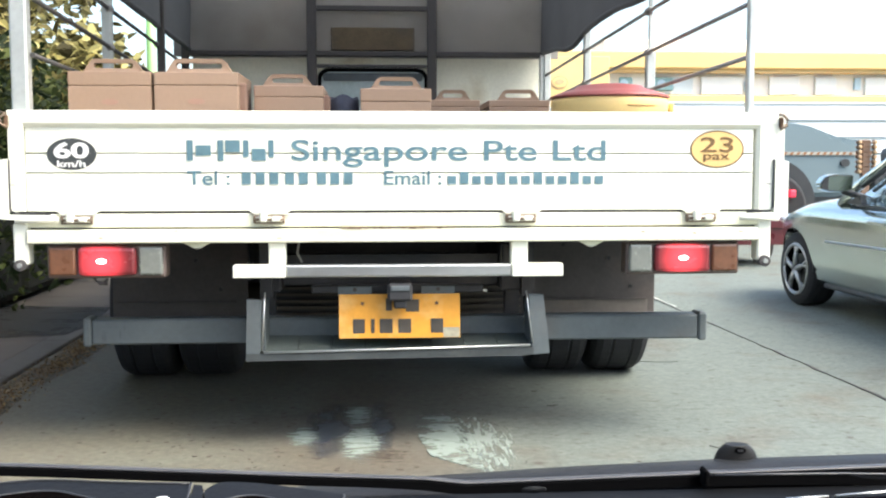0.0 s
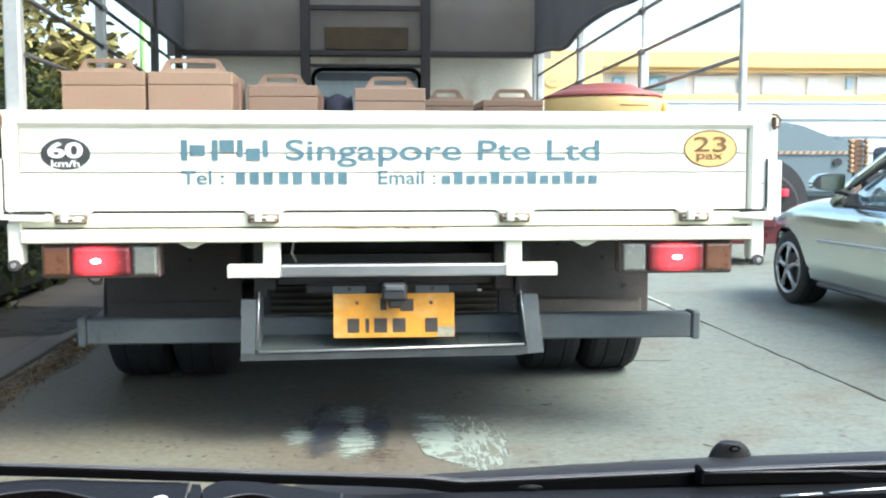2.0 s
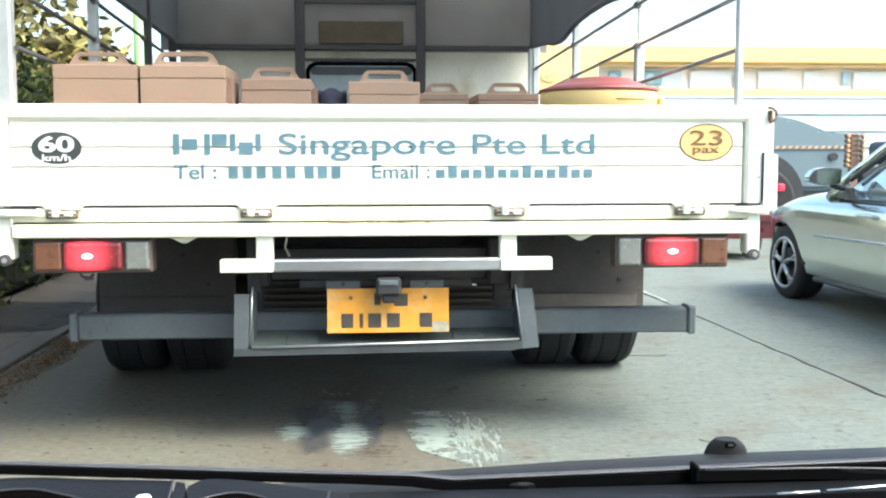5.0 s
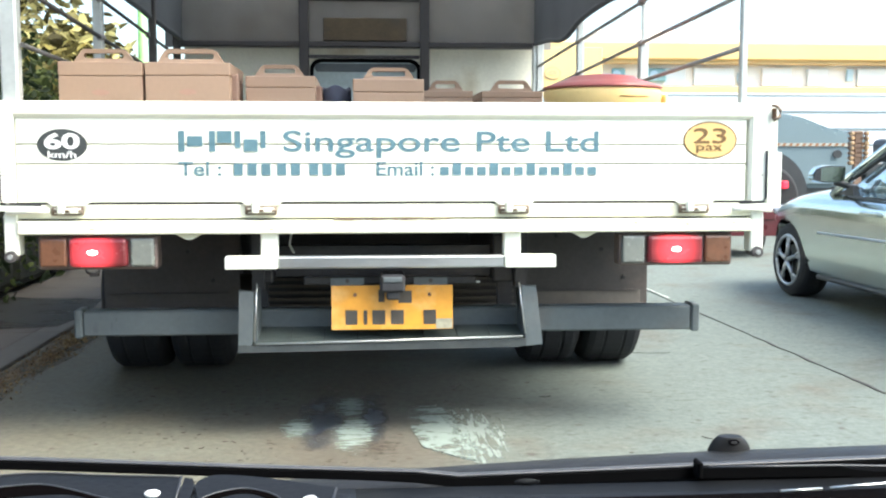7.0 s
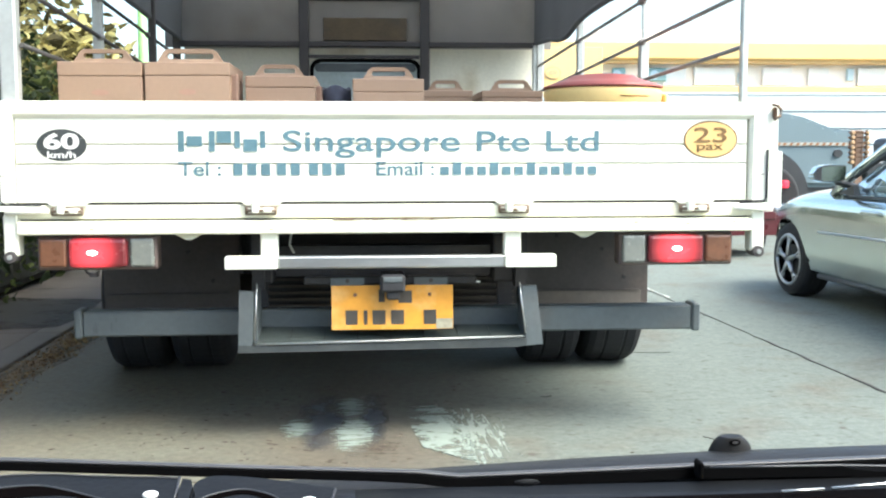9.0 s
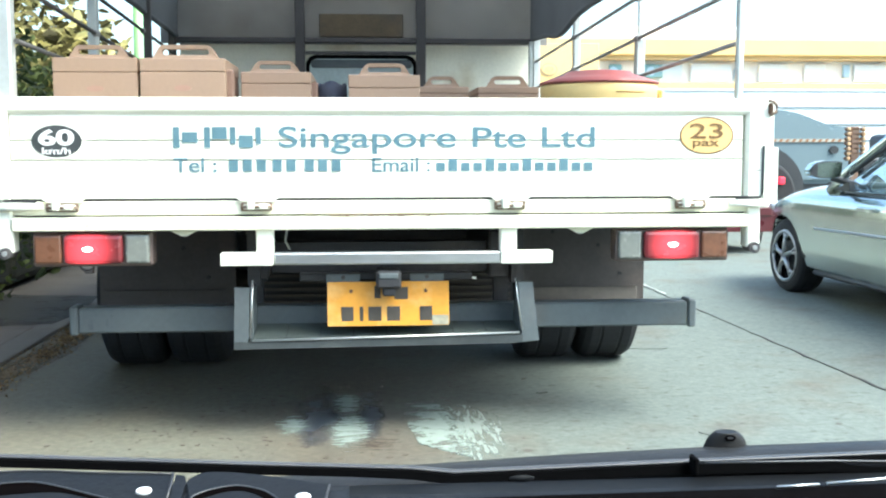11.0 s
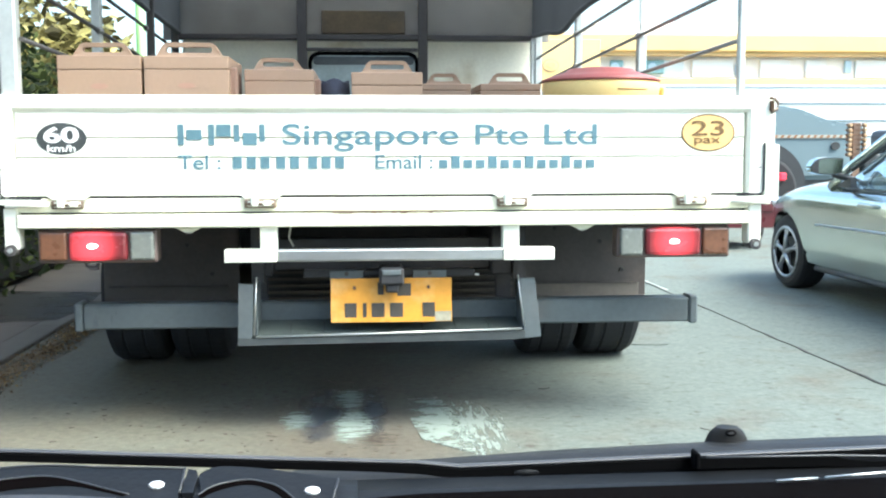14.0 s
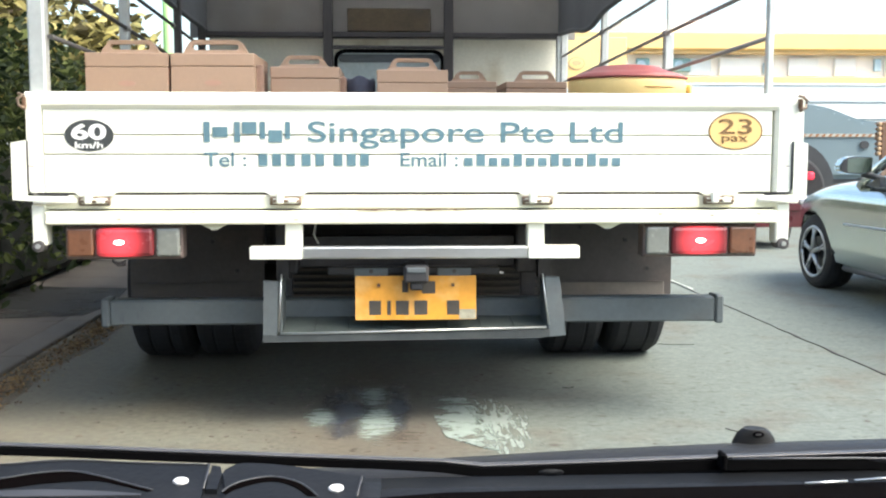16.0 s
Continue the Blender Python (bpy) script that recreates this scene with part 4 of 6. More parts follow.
CHEEKS = {-1: [(-0.408, 0.293), (-0.362, 0.320), (-0.356, 0.490), (-0.403, 0.493)], 1: [(0.519, 0.304), (0.574, 0.309), (0.551, 0.500), (0.503, 0.501)]}
for s, xi, edge in ((-1, -0.352, [(-0.357, 3.338, 0.328), (-0.346, 3.345, 0.514)]), (1, 0.516, [(0.517, 3.338, 0.345), (0.496, 3.345, 0.512)])):
    part("step_cheek", bm_prism(CHEEKS[s], "y", 3.338, 3.356), M_GREYPAINT, st)
    part("cheek_edge", bm_pipe(edge, 0.0032, 6), M_STEEL, st, "bright worn edge")
    part("cheek_web", bm_box(xi - 0.004, xi + 0.004, 3.357, 3.495, 0.31, 0.49), M_GREYPAINT, st)
    part("step_hanger", bm_box(xi - 0.02, xi + 0.02, 3.44, 3.49, 0.485, 0.68), M_DARKSTEEL, st)
part("rust_patch", bm_box(-0.930, -0.820, YB - 0.0015, YB + 0.004, 0.324, 0.385, bev=0.001), M_RUSTBLOOM, lorry, "rust bloom near the bumper end")
pt = part("registration_plate", bm_prism([(3.352, 0.362), (3.348, 0.362), (3.363, 0.503), (3.367, 0.503)], "x", -0.111, 0.281), M_PLATE, lorry, "battered orange plate")
for x0, x1, z0, z1 in [(0.040, 0.060, 0.450, 0.490), (0.104, 0.148, 0.446, 0.486), (-0.066, -0.028, 0.376, 0.424), (-0.008, 0.004, 0.376, 0.424), (0.020, 0.062, 0.376, 0.424), (0.080, 0.122, 0.376, 0.424), (0.186, 0.226, 0.376, 0.424)]:
    yy = 3.347 + ((z0 + z1) / 2 - 0.357) * 0.108
    part("bar", bm_box(x0, x1, yy - 0.002, yy + 0.002, z0, z1), M_INK, pt)
for x in (-0.035, 0.205):
    part("plate_screw", bm_pipe([(x, 3.352, 0.474), (x, 3.366, 0.474)], 0.006, 8), M_RUST, pt)
part("worn_corner", bm_prism([(3.3505, 0.3635), (3.3475, 0.3635), (3.3515, 0.395), (3.3545, 0.395)], "x", 0.226, 0.279), mat("worn_plate_corner", (0.32, 0.30, 0.22), 0.6, var=0.3, scale=40), pt, "grey worn corner")
hb = bmesh.new()
box(hb, 0.045, 0.125, 3.30, 3.42, 0.487, 0.545, bev=0.008)
box(hb, 0.065, 0.108, 3.31, 3.36, 0.462, 0.49, bev=0.006)
th = part("tow_hitch", hb, M_DARKSTEEL, lorry, "dark tow hitch over the plate")
part("hitch_top", bm_box(0.055, 0.115, 3.296, 3.301, 0.520, 0.538, bev=0.003), M_GREYPAINT, th)
for x in (-0.06, 0.21):
    pk = part("plate_bracket", bm_box(x - 0.055, x + 0.055, 3.37, 3.376, 0.497, 0.528, bev=0.002), M_GREYPAINT, lorry)
    part("bracket_hole", bm_pipe([(x, 3.367, 0.518), (x, 3.372, 0.518)], 0.007, 8), M_INK, pk)
part("plate_back_bar", bm_box(-0.20, 0.36, 3.38, 3.43, 0.505, 0.53, bev=0.004), M_DARKSTEEL, lorry)
lv = part("louvre_panel", bm_box(-0.37, 0.55, 3.78, 3.80, 0.36, 0.60), M_DARKSTEEL, lorry, "dark ribbed panel behind the plate")
for i in range(9):
    z = 0.375 + i * 0.024
    part("rib", bm_box(-0.36, 0.54, 3.765, 3.779, z, z + 0.010), M_RIB, lv)
part("pale_cable", bm_pipe([(0.29, 3.45, 0.508), (0.34, 3.45, 0.506), (0.38, 3.45, 0.501)], 0.004, 6), M_STICKER_WHITE, lorry)
part("hanging_cable", bm_pipe([(-0.24, 3.45, 0.68), (-0.25, 3.46, 0.63), (-0.235, 3.46, 0.60)], 0.004, 6), M_GALV, lorry)

# chassis, axle, wheels, mud flaps
for x in (-0.34, 0.46):
    part("chassis_rail", bm_box(x - 0.035, x + 0.035, 3.46, 8.3, 0.50, 0.66, bev=0.006), M_DARKSTEEL, lorry)
for y in (3.50, 4.2, 5.6, 6.7):
    part("chassis_crossmember", bm_box(-0.30, 0.42, y, y + 0.08, 0.52, 0.62), M_DARKSTEEL, lorry)
part("bed_floor", bm_box(-1.08, 1.24, YG + 0.055, 6.85, 0.700, 0.770), M_DARKSTEEL, lorry, "dark timber and steel bed floor")
for y in (3.9, 4.6, 5.3, 6.0):
    part("floor_bearer", bm_box(-1.05, 1.21, y, y + 0.06, 0.661, 0.699), M_DARKSTEEL, lorry)
YA = 4.63
part("rear_axle", bm_pipe([(-0.9, YA, 0.34), (-0.1, YA, 0.34), (0.0, YA, 0.34), (0.2, YA, 0.34), (0.3, YA, 0.34), (1.05, YA, 0.34)], [0.06, 0.06, 0.15, 0.15, 0.06, 0.06], 14), M_DARKSTEEL, lorry)


def tyre(x, y, z, r, w, hub=0.55):
    """A tyre with rounded shoulders and tread blocks, axle along x."""
    prof = [(-0.5, hub), (-0.5, 0.86), (-0.44, 0.955), (-0.34, 1.0), (-0.20, 1.0), (-0.185, 0.985), (-0.155, 0.985), (-0.14, 1.0), (0.14, 1.0), (0.155, 0.985), (0.185, 0.985), (0.20, 1.0), (0.34, 1.0), (0.44, 0.955), (0.5, 0.86), (0.5, hub)]
    bm = bmesh.new()
    n = 48
    rings = [[bm.verts.new((x + a * w, y + b * r * math.cos(t), z + b * r * math.sin(t))) for a, b in prof] for t in [2 * math.pi * k / n for k in range(n)]]
    for k in range(n):
        p, q = rings[k], rings[(k + 1) % n]
        for i in range(len(prof) - 1):
            f = bm.faces.new((p[i], p[i + 1], q[i + 1], q[i]))
            f.smooth = i in (0, 14)
    bmesh.ops.recalc_face_normals(bm, faces=bm.faces)
    return bm


def rim(x0, x1, y, z, r):
    return bm_pipe([(x0, y, z), (x1, y, z)], r, 24)


for xs in ((-0.960, -0.695), (1.062, 0.795)):
    for xw in xs:
        wh = part("wheel", rim(xw - 0.09, xw + 0.09, YA, 0.335, 0.19), M_GREYPAINT, lorry)
        part("tyre", tyre(xw, YA, 0.335, 0.335, 0.245), M_TYRE, wh, "worn black lorry tyre")
for x0, x1 in ((-1.020, -0.495), (0.635, 1.138)):
    fl = bmesh.new()
    box(fl, x0, x1, 4.14, 4.15, 0.318, 0.70, bev=0.003)
    fp = part("mud_flap", fl, M_FLAP, lorry, "mud-stained rubber flap")
    for u, v in ((0.25, 0.60), (0.62, 0.545), (0.80, 0.43)):
        xb = x0 + (x1 - x0) * u
        part("flap_bolt", bm_pipe([(xb, 4.132, v), (xb, 4.141, v)], 0.008, 8), M_DARKSTEEL, fp)
    part("flap_strip", bm_box(x0 + 0.02, x1 - 0.04, 4.128, 4.135, 0.376, 0.381), M_FLAP, fp)
    if x0 > 0:
        part("hem", bm_box(x0 + 0.012, x1 - 0.03, 4.134, 4.1405, 0.322, 0.377, bev=0.002), M_HEM, fp, "pale dusty hem of the flap")
part("mudguard", bm_box(-1.09, -0.46, 4.18, 5.25, 0.685, 0.698), M_DARKSTEEL, lorry)
part("mudguard", bm_box(0.63, 1.24, 4.18, 5.25, 0.685, 0.698), M_DARKSTEEL, lorry)
part("under_tank", bm_box(-0.28, 0.40, 5.7, 6.5, 0.26, 0.50, bev=0.05, seg=3), M_DARKSTEEL, lorry)

# posts, rails and canopy
RAILS = {-1: ((1.585, 1.530), (1.440, 1.345), (1.263, 1.225)), 1: ((1.625, 1.487), (1.446, 1.318), (1.274, 1.170))}
YR, YF = 3.375, 6.80
for s in (-1, 1):
    for y, r in ((YR, 0.026 if s < 0 else 0.012), (4.515, 0.020), (5.68, 0.019), (YF - 0.02, 0.022)):
        x = cx(y) + s * ((1.125 if s < 0 and 5 < y < 6 else 1.155) if y > YR + 0.1 else (1.181 if s < 0 else 1.145))
        top = 2.01
        if s > 0 and 4 < y < 5:
            top = 1.405
            part("upper_post", bm_box(x - 0.008, x + 0.008, y - 0.008, y + 0.008, top + 0.001, 2.01, bev=0.002), M_GALV, lorry)
        part("post", bm_box(x - r, x + r, y - r, y + r, 0.771, top, bev=0.006), M_GALV if (y < 5 or s > 0) else M_DARKPIPE, lorry, "galvanised canopy post")
    for z0, z1 in RAILS[s]:
        pts = [(cx(y) + s * 1.145, y, z0 + (z1 - z0) * (y - YR) / (YF - YR)) for y in (YR, 4.515, 5.68, YF - 0.03)]
        part("rail", bm_pipe(pts, 0.0085, 8), M_DARKPIPE if s < 0 else M_RAILGREY, lorry, "thin grey side rail")
        for u, v, w in pts[1:3]:
            k = (z1 - z0) / (YF - YR)
            part("rail_clamp", bm_pipe([(u, v - 0.03, w - 0.03 * k), (u, v - 0.015, w - 0.015 * k), (u, v + 0.015, w + 0.015 * k), (u, v + 0.03, w + 0.03 * k)], [0.010, 0.017, 0.017, 0.010], 10), M_RAILGREY, lorry)


def canopy_row(y):
    out = []
    for i in range(33):
        a = -1 + 2 * i / 32
        u = 1.22 * math.copysign(min(1.0, abs(a) * 1.22) ** 0.9, a)
        z = 2.16 - 0.10 * abs(a) ** 2 if abs(a) < 0.8 else 2.09 - (abs(a) - 0.8) / 0.2 * 0.34
        w = 0.018 * noise.noise((a * 4, y * 3.1, 1.7)) - 0.012 * abs(math.sin(y * 2.7))
        edge = 0.007 * noise.noise((y * 3.0, a, 4.2)) if abs(a) > 0.97 else 0
        out.append((cx(y) + u + (0.02 * noise.noise((y * 2.5, a * 2, 7)) if abs(a) > 0.8 else 0), y, z + w + edge))
    return out


can = sweep(canopy_row, [3.30 + i * (6.86 - 3.30) / 60 for i in range(61)])
cn = part("canopy", can, M_CANVAS, lorry, "dark grey canvas canopy with loose wavy edges")


def hang(y, s):
    """How far the lower edge of the side flap lifts or droops along the bed."""
    if s < 0:
        return 0.0
    return 0.016 * math.exp(-((y - 5.10) / 0.25) ** 2) - 0.066 * math.exp(-((y - 6.02) / 0.34) ** 2) - 0.015 * math.exp(-((y - 6.6) / 0.25) ** 2)


for s in (-1, 1):
    vl = sweep(lambda y: [(cx(y) + s * (1.125 + 0.012 * noise.noise((y * 3, z * 4, s))), y, z + (0.005 * noise.noise((y * 2.3, s, 2)) + hang(y, s) if z < 1.7 else 0)) for z in (1.645, 1.75, 1.88, 2.02, 2.09)], [3.31 + i * 0.0885 for i in range(41)])
    part("side_flap", vl, M_VALANCE, cn, "rolled-up dark side flap")
    pts = [(cx(y) + s * (1.132 + 0.008 * noise.noise((y * 4, s, 0))), y, 1.645 + 0.004 * noise.noise((y * 3, s, 5)) + hang(y, s)) for y in [3.32 + i * 0.116 for i in range(31)]]
    part("rolled_edge", bm_pipe(pts, [0.016 + 0.006 * noise.noise((y * 5, s, 9)) for y in range(31)], 8), M_VALANCE, cn)
for y in (3.36, 4.515, 5.68):
    pts = [(cx(y) + u, y, z) for u, z in ((-1.175, 1.68), (-1.165, 1.90), (-1.05, 2.02), (-0.6, 2.08), (0, 2.10), (0.6, 2.08), (1.05, 2.02), (1.165, 1.90), (1.175, 1.68))]
    part("canopy_bow", bm_pipe(pts, 0.014, 8), M_DARKPIPE, lorry)

# head frame and canvas at the front of the bed
YH = 6.80
part("front_canvas", bm_box(-1.262, 1.212, YH + 0.035, YH + 0.045, 1.60, 2.15), M_FRONTCANVAS, lorry, "pale grey canvas front panel")
for x in (-0.385, 0.385):
    part("head_upright", bm_box(x - 0.030, x + 0.030, YH - 0.03, YH + 0.03, 0.77, 2.12, bev=0.005), M_HEADPIPE, lorry)
part("head_bar", bm_box(-1.19, 1.13, YH - 0.02, YH + 0.02, 1.605, 1.637, bev=0.004), M_HEADPIPE, lorry)
part("head_bar", bm_box(-0.352, 0.352, YH - 0.018, YH + 0.018, 1.533, 1.553, bev=0.003), M_HEADPIPE, lorry)
part("head_bar", bm_box(-0.352, 0.352, YH - 0.018, YH + 0.018, 1.895, 1.925, bev=0.003), M_HEADPIPE, lorry)
part("brown_board", bm_box(-0.262, 0.272, YH + 0.005, YH + 0.03, 1.645, 1.790, bev=0.004), mat("brown_board", (0.105, 0.076, 0.042), 0.7, var=0.35, scale=7, stain=(0.05, 0.045, 0.04), stain_amt=0.7, stain_scale=5), lorry, "dull brown board on the front canvas")
part("front_post", bm_box(1.085, 1.125, YH - 0.03, YH + 0.03, 0.77, 1.62, bev=0.004), M_GALV, lorry)

# cab
cabm = bmesh.new()
box(cabm, -1.02, 1.00, 7.0, 8.55, 0.62, 1.98, bev=0.09, seg=3)
box(cabm, -1.00, 0.98, 7.1, 8.50, 0.40, 0.70, bev=0.04)
cab = part("cab", cabm, M_CABWHITE, lorry, "pale cab with a stained back panel")
part("cab_back", bm_box(-1.16, 1.115, 6.93, 6.985, 0.78, 1.70, bev=0.01), M_CABWHITE, cab)


def rrect(x0, x1, z0, z1, r, n=6):
    out = []
    for cxx, czz, a0 in ((x1 - r, z1 - r, 0), (x0 + r, z1 - r, 90), (x0 + r, z0 + r, 180), (x1 - r, z0 + r, 270)):
        out += [(cxx + r * math.cos(radians(a0 + 90 * k / n)), czz + r * math.sin(radians(a0 + 90 * k / n))) for k in range(n + 1)]
    return out


part("rear_window_seal", bm_prism(rrect(-0.355, 0.365, 1.20, 1.540, 0.07), "y", 6.905, 6.935), M_RUBBER, cab, "black rubber window seal")
# the pale colour paints the bright windscreen seen through the cab
part("rear_window", bm_prism(rrect(-0.330, 0.340, 1.225, 1.515, 0.055), "y", 6.898, 6.91), mat("cab_window", (0.46, 0.54, 0.54), 0.12, var=0.25, scale=3, coat=0.8), cab, "grey-blue rear window")
part("window_band", bm_prism(rrect(-0.322, 0.332, 1.455, 1.508, 0.022), "y", 6.892, 6.897), mat("dark_window_band", (0.085, 0.10, 0.115), 0.2, var=0.3, scale=5), cab, "dark band along the top of the rear window")
part("windscreen", bm_box(-0.9, 0.88, 8.54, 8.565, 1.25, 1.85, bev=0.01), M_CARGLASS, cab)
for x in (-0.88, 0.86):
    wh = part("wheel", rim(x - 0.09, x + 0.09, 7.75, 0.335, 0.19), M_GREYPAINT, lorry)
    part("tyre", tyre(x, 7.75, 0.335, 0.335, 0.22), M_TYRE, wh)

# ---- cargo on the bed ----


def handle_plate(xa, xb, z0, z1, ya, yb):
    """A raised grip moulded on a lid: sloping shoulders, rounded top and an oblong hole."""
    h, xm = z1 - z0, (xa + xb) / 2
    inner = rrect(xa + 0.012, xb - 0.012, z0 + 0.30 * h, z1 - 0.30 * h, 0.20 * h, 7)
    outer = []
    for u, z in inner:
        s = 1 if u > xm else -1
        if z > (z0 + z1) / 2:
            k = max(0.0, (abs(u - xm) - (xb - xa) / 2 + 0.012 + 0.20 * h) / (0.20 * h))
            outer.append((u + s * 0.012 * k, z1 - 0.22 * h * k ** 2))
        else:
            outer.append((xm + (u - xm) * ((xb - xa) / 2 + 0.024) / ((xb - xa) / 2 - 0.012), z0))
    bm = bmesh.new()
    rings = [[bm.verts.new((u, y, z)) for u, z in pts] for pts, y in ((inner, ya + 0.003), (inner, yb), (outer, yb), (outer, ya), (inner, ya + 0.003))[:4]]
    for p, q in ((0, 1), (1, 2), (2, 3), (3, 0)):
        for k in range(len(inner)):
            bm.faces.new((rings[p][k], rings[p][(k + 1) % len(inner)], rings[q][(k + 1) % len(inner)], rings[q][k]))
    bmesh.ops.recalc_face_normals(bm, faces=bm.faces)
    return bm


def carrier(x0, x1, y0, zl, zt, zh, hx0, hx1, depth=0.40, latch=False):
    """A tan insulated food carrier: body, lid with a moulded carrying handle, side latch."""
    c = (x0 + x1) / 2
    ob = thing("food_carrier", (c, y0 + depth / 2, 0.771), "tan plastic insulated food carrier with a moulded lid handle", "food carrier", group="food carriers on the lorry")
    bd = bm_box(x0 + 0.0008, x1 - 0.0008, y0 + 0.0008, y0 + depth, 0.771, zl, bev=0.003, seg=2)
    part("body", bd, M_TAN, ob)
    part("lid", bm_box(x0, x1, y0, y0 + depth + 0.004, zl + 0.0012, zt, bev=0.004, seg=2), M_TAN, ob)
    part("lid_gap", bm_box(x0 + 0.008, x1 - 0.008, y0 + 0.008, y0 + depth - 0.004, zl - 0.004, zl + 0.006), M_TAN_DARK, ob)
    part("handle", handle_plate(hx0, hx1, zt - 0.003, zh + 0.006, y0 + 0.012, y0 + 0.040), M_TAN, ob)
    part("faded_mark", disc(c, y0 - 0.0012, zl - 0.056, 0.030, 0.010, 0.004, 24), M_LOGO_RED, ob, "faded reddish print")
    if latch:
        part("latch", bm_box(x1 - 0.006, x1 + 0.022, y0 + 0.05, y0 + 0.10, zl - 0.10, zl + 0.012, bev=0.006), M_TAN_DARK, ob)
    return ob


carrier(-1.060, -0.772, 3.75, 1.195, 1.246, 1.284, -0.985, -0.825)
carrier(-0.764, -0.470, 3.75, 1.198, 1.245, 1.286, -0.700, -0.515, latch=True)
carrier(-0.440, -0.182, 3.95, 1.170, 1.214, 1.250, -0.385, -0.245, latch=True)
carrier(-0.045, 0.222, 3.95, 1.155, 1.205, 1.242, 0.015, 0.165)
carrier(0.235, 0.462, 4.50, 1.165, 1.195, 1.233, 0.290, 0.400)
carrier(0.500, 0.765, 4.50, 1.165, 1.195, 1.235, 0.560, 0.700)

bagb = sweep(lambda t: [(-0.11 + 0.075 * math.cos(a) * (1 - 0.25 * t), 4.10 + 0.10 * math.sin(a), 0.771 + t * 0.405 + 0.01 * math.sin(3 * a) * t) for a in [2 * math.pi * k / 20 for k in range(20)]],
             [0, 0.1, 0.4, 0.7, 0.9, 1.0], close=True)
solid("bag", bagb, M_BAG, "dark blue fabric bag between the carriers", "bag")

# round cooler
cool = thing("drinks_cooler", (0.94, 4.12, 0.771), "round yellow drinks cooler with a red lid", "cooler")


def round_body(rows, x, y, n=48):
    return sweep(lambda i: [(x + rows[i][0] * math.cos(a), y + rows[i][0] * math.sin(a), rows[i][1]) for a in [2 * math.pi * k / n for k in range(n)]], range(len(rows)), close=True)


part("body", round_body([(0.205, 0.771), (0.215, 0.80), (0.222, 1.10), (0.228, 1.12), (0.232, 1.165), (0.226, 1.178)], 0.940, 4.13), M_COOL_YELLOW, cool)
part("lid", round_body([(0.222, 1.1785), (0.234, 1.182), (0.236, 1.187), (0.19, 1.204), (0.140, 1.219), (0.128, 1.230), (0.07, 1.237), (0.0005, 1.239)], 0.940, 4.13), M_COOL_RED, cool, "faded red domed lid")
part("front_slot", bm_pipe([(0.936 + 0.2318 * math.sin(a), 4.13 - 0.2318 * math.cos(a), 1.144) for a in [0.08 + 0.6 * k / 8 for k in range(9)]], [0.0012] + [0.0032] * 7 + [0.0012], 8), M_COOL_SLOT, cool, "orange-brown slot")
part("side_handle", bm_box(1.163, 1.183, 4.05, 4.17, 1.12, 1.16, bev=0.008), M_COOL_YELLOW, cool)

# ---- silver car ----
car = thing("car", (3.6, 5.0, 0), "silver saloon car waiting beside the lorry, front wheels turned", "car")
CX, CHW = 3.585, 0.87          # centre line, half width

CUTS = (4, 10, 5, 10, 4, 3, 3, 4, 4, 6, 8)          # steps between the points of the outline


def car_row(y):
    """Half outline of the body at y, from sill to centre of the top; front at 7.25, tail at 2.9."""
    nose = max(0.0, (y - 6.20) / 1.05)
    tail = max(0.0, (3.35 - y) / 0.45)
    hw = CHW * (1 - 0.26 * nose ** 3 - 0.10 * tail ** 2)
    top = 0.760 - 0.050 * max(0, (y - 5.7)) - 0.15 * nose ** 2.4 - 0.05 * tail ** 2
    belt = 0.630 + 0.001 * (5.5 - y) - 0.20 * nose ** 2.2
    sill = 0.160 + 0.03 * nose + 0.05 * tail
    rise = top - belt
    prof = [(hw * 0.90, sill), (hw * 0.955, sill + 0.045), (hw * 0.985, 0.30), (hw * 0.995, 0.36), (hw * 1.0, belt - 0.075), (hw * 0.997, belt - 0.030), (hw * 0.985, belt + 0.002),
            (hw * 0.962, belt + rise * 0.20), (hw * 0.905, belt + rise * 0.48), (hw * 0.80, belt + rise * 0.74), (hw * 0.50, top), (0.0, top + 0.014)]
    fine = [prof[0]]
    for (ua, za), (ub, zb) in zip(prof, prof[1:]):
        k = CUTS[prof.index((ua, za))]
        fine += [(ua + (ub - ua) * i / k, za + (zb - za) * i / k) for i in range(1, k + 1)]
    return fine


ys = [2.9 + 0.015 * i for i in range(284)] + [7.16, 7.18, 7.20, 7.22, 7.235, 7.25]


def car_full(y):
    p = car_row(y)
    return [(CX - u, y, z) for u, z in p] + [(CX + u, y, z) for u, z in p[-2::-1]]


cbd = sweep(car_full, ys, close=True)
YW = 6.62
# wheel openings: faces inside are taken out, the rim is drawn to a clean arch
for yw in (YW, 3.78):
    def inside(v):
        return math.hypot((v.co.y - yw) / 0.342, (v.co.z - 0.215) / 0.290) if abs(v.co.x - CX) > 0.5 else 9.0
    bmesh.ops.delete(cbd, geom=[f for f in cbd.faces if all(inside(v) < 1.0 for v in f.verts)], context="FACES")
    for v in cbd.verts:
        d = inside(v)
        if d < 1.0:
            v.co.y, v.co.z = yw + (v.co.y - yw) / max(d, 0.2), 0.215 + (v.co.z - 0.215) / max(d, 0.2)
for f in cbd.faces:
    f.smooth = True
body = part("body", cbd, M_SILVER, car, "silver metallic body")
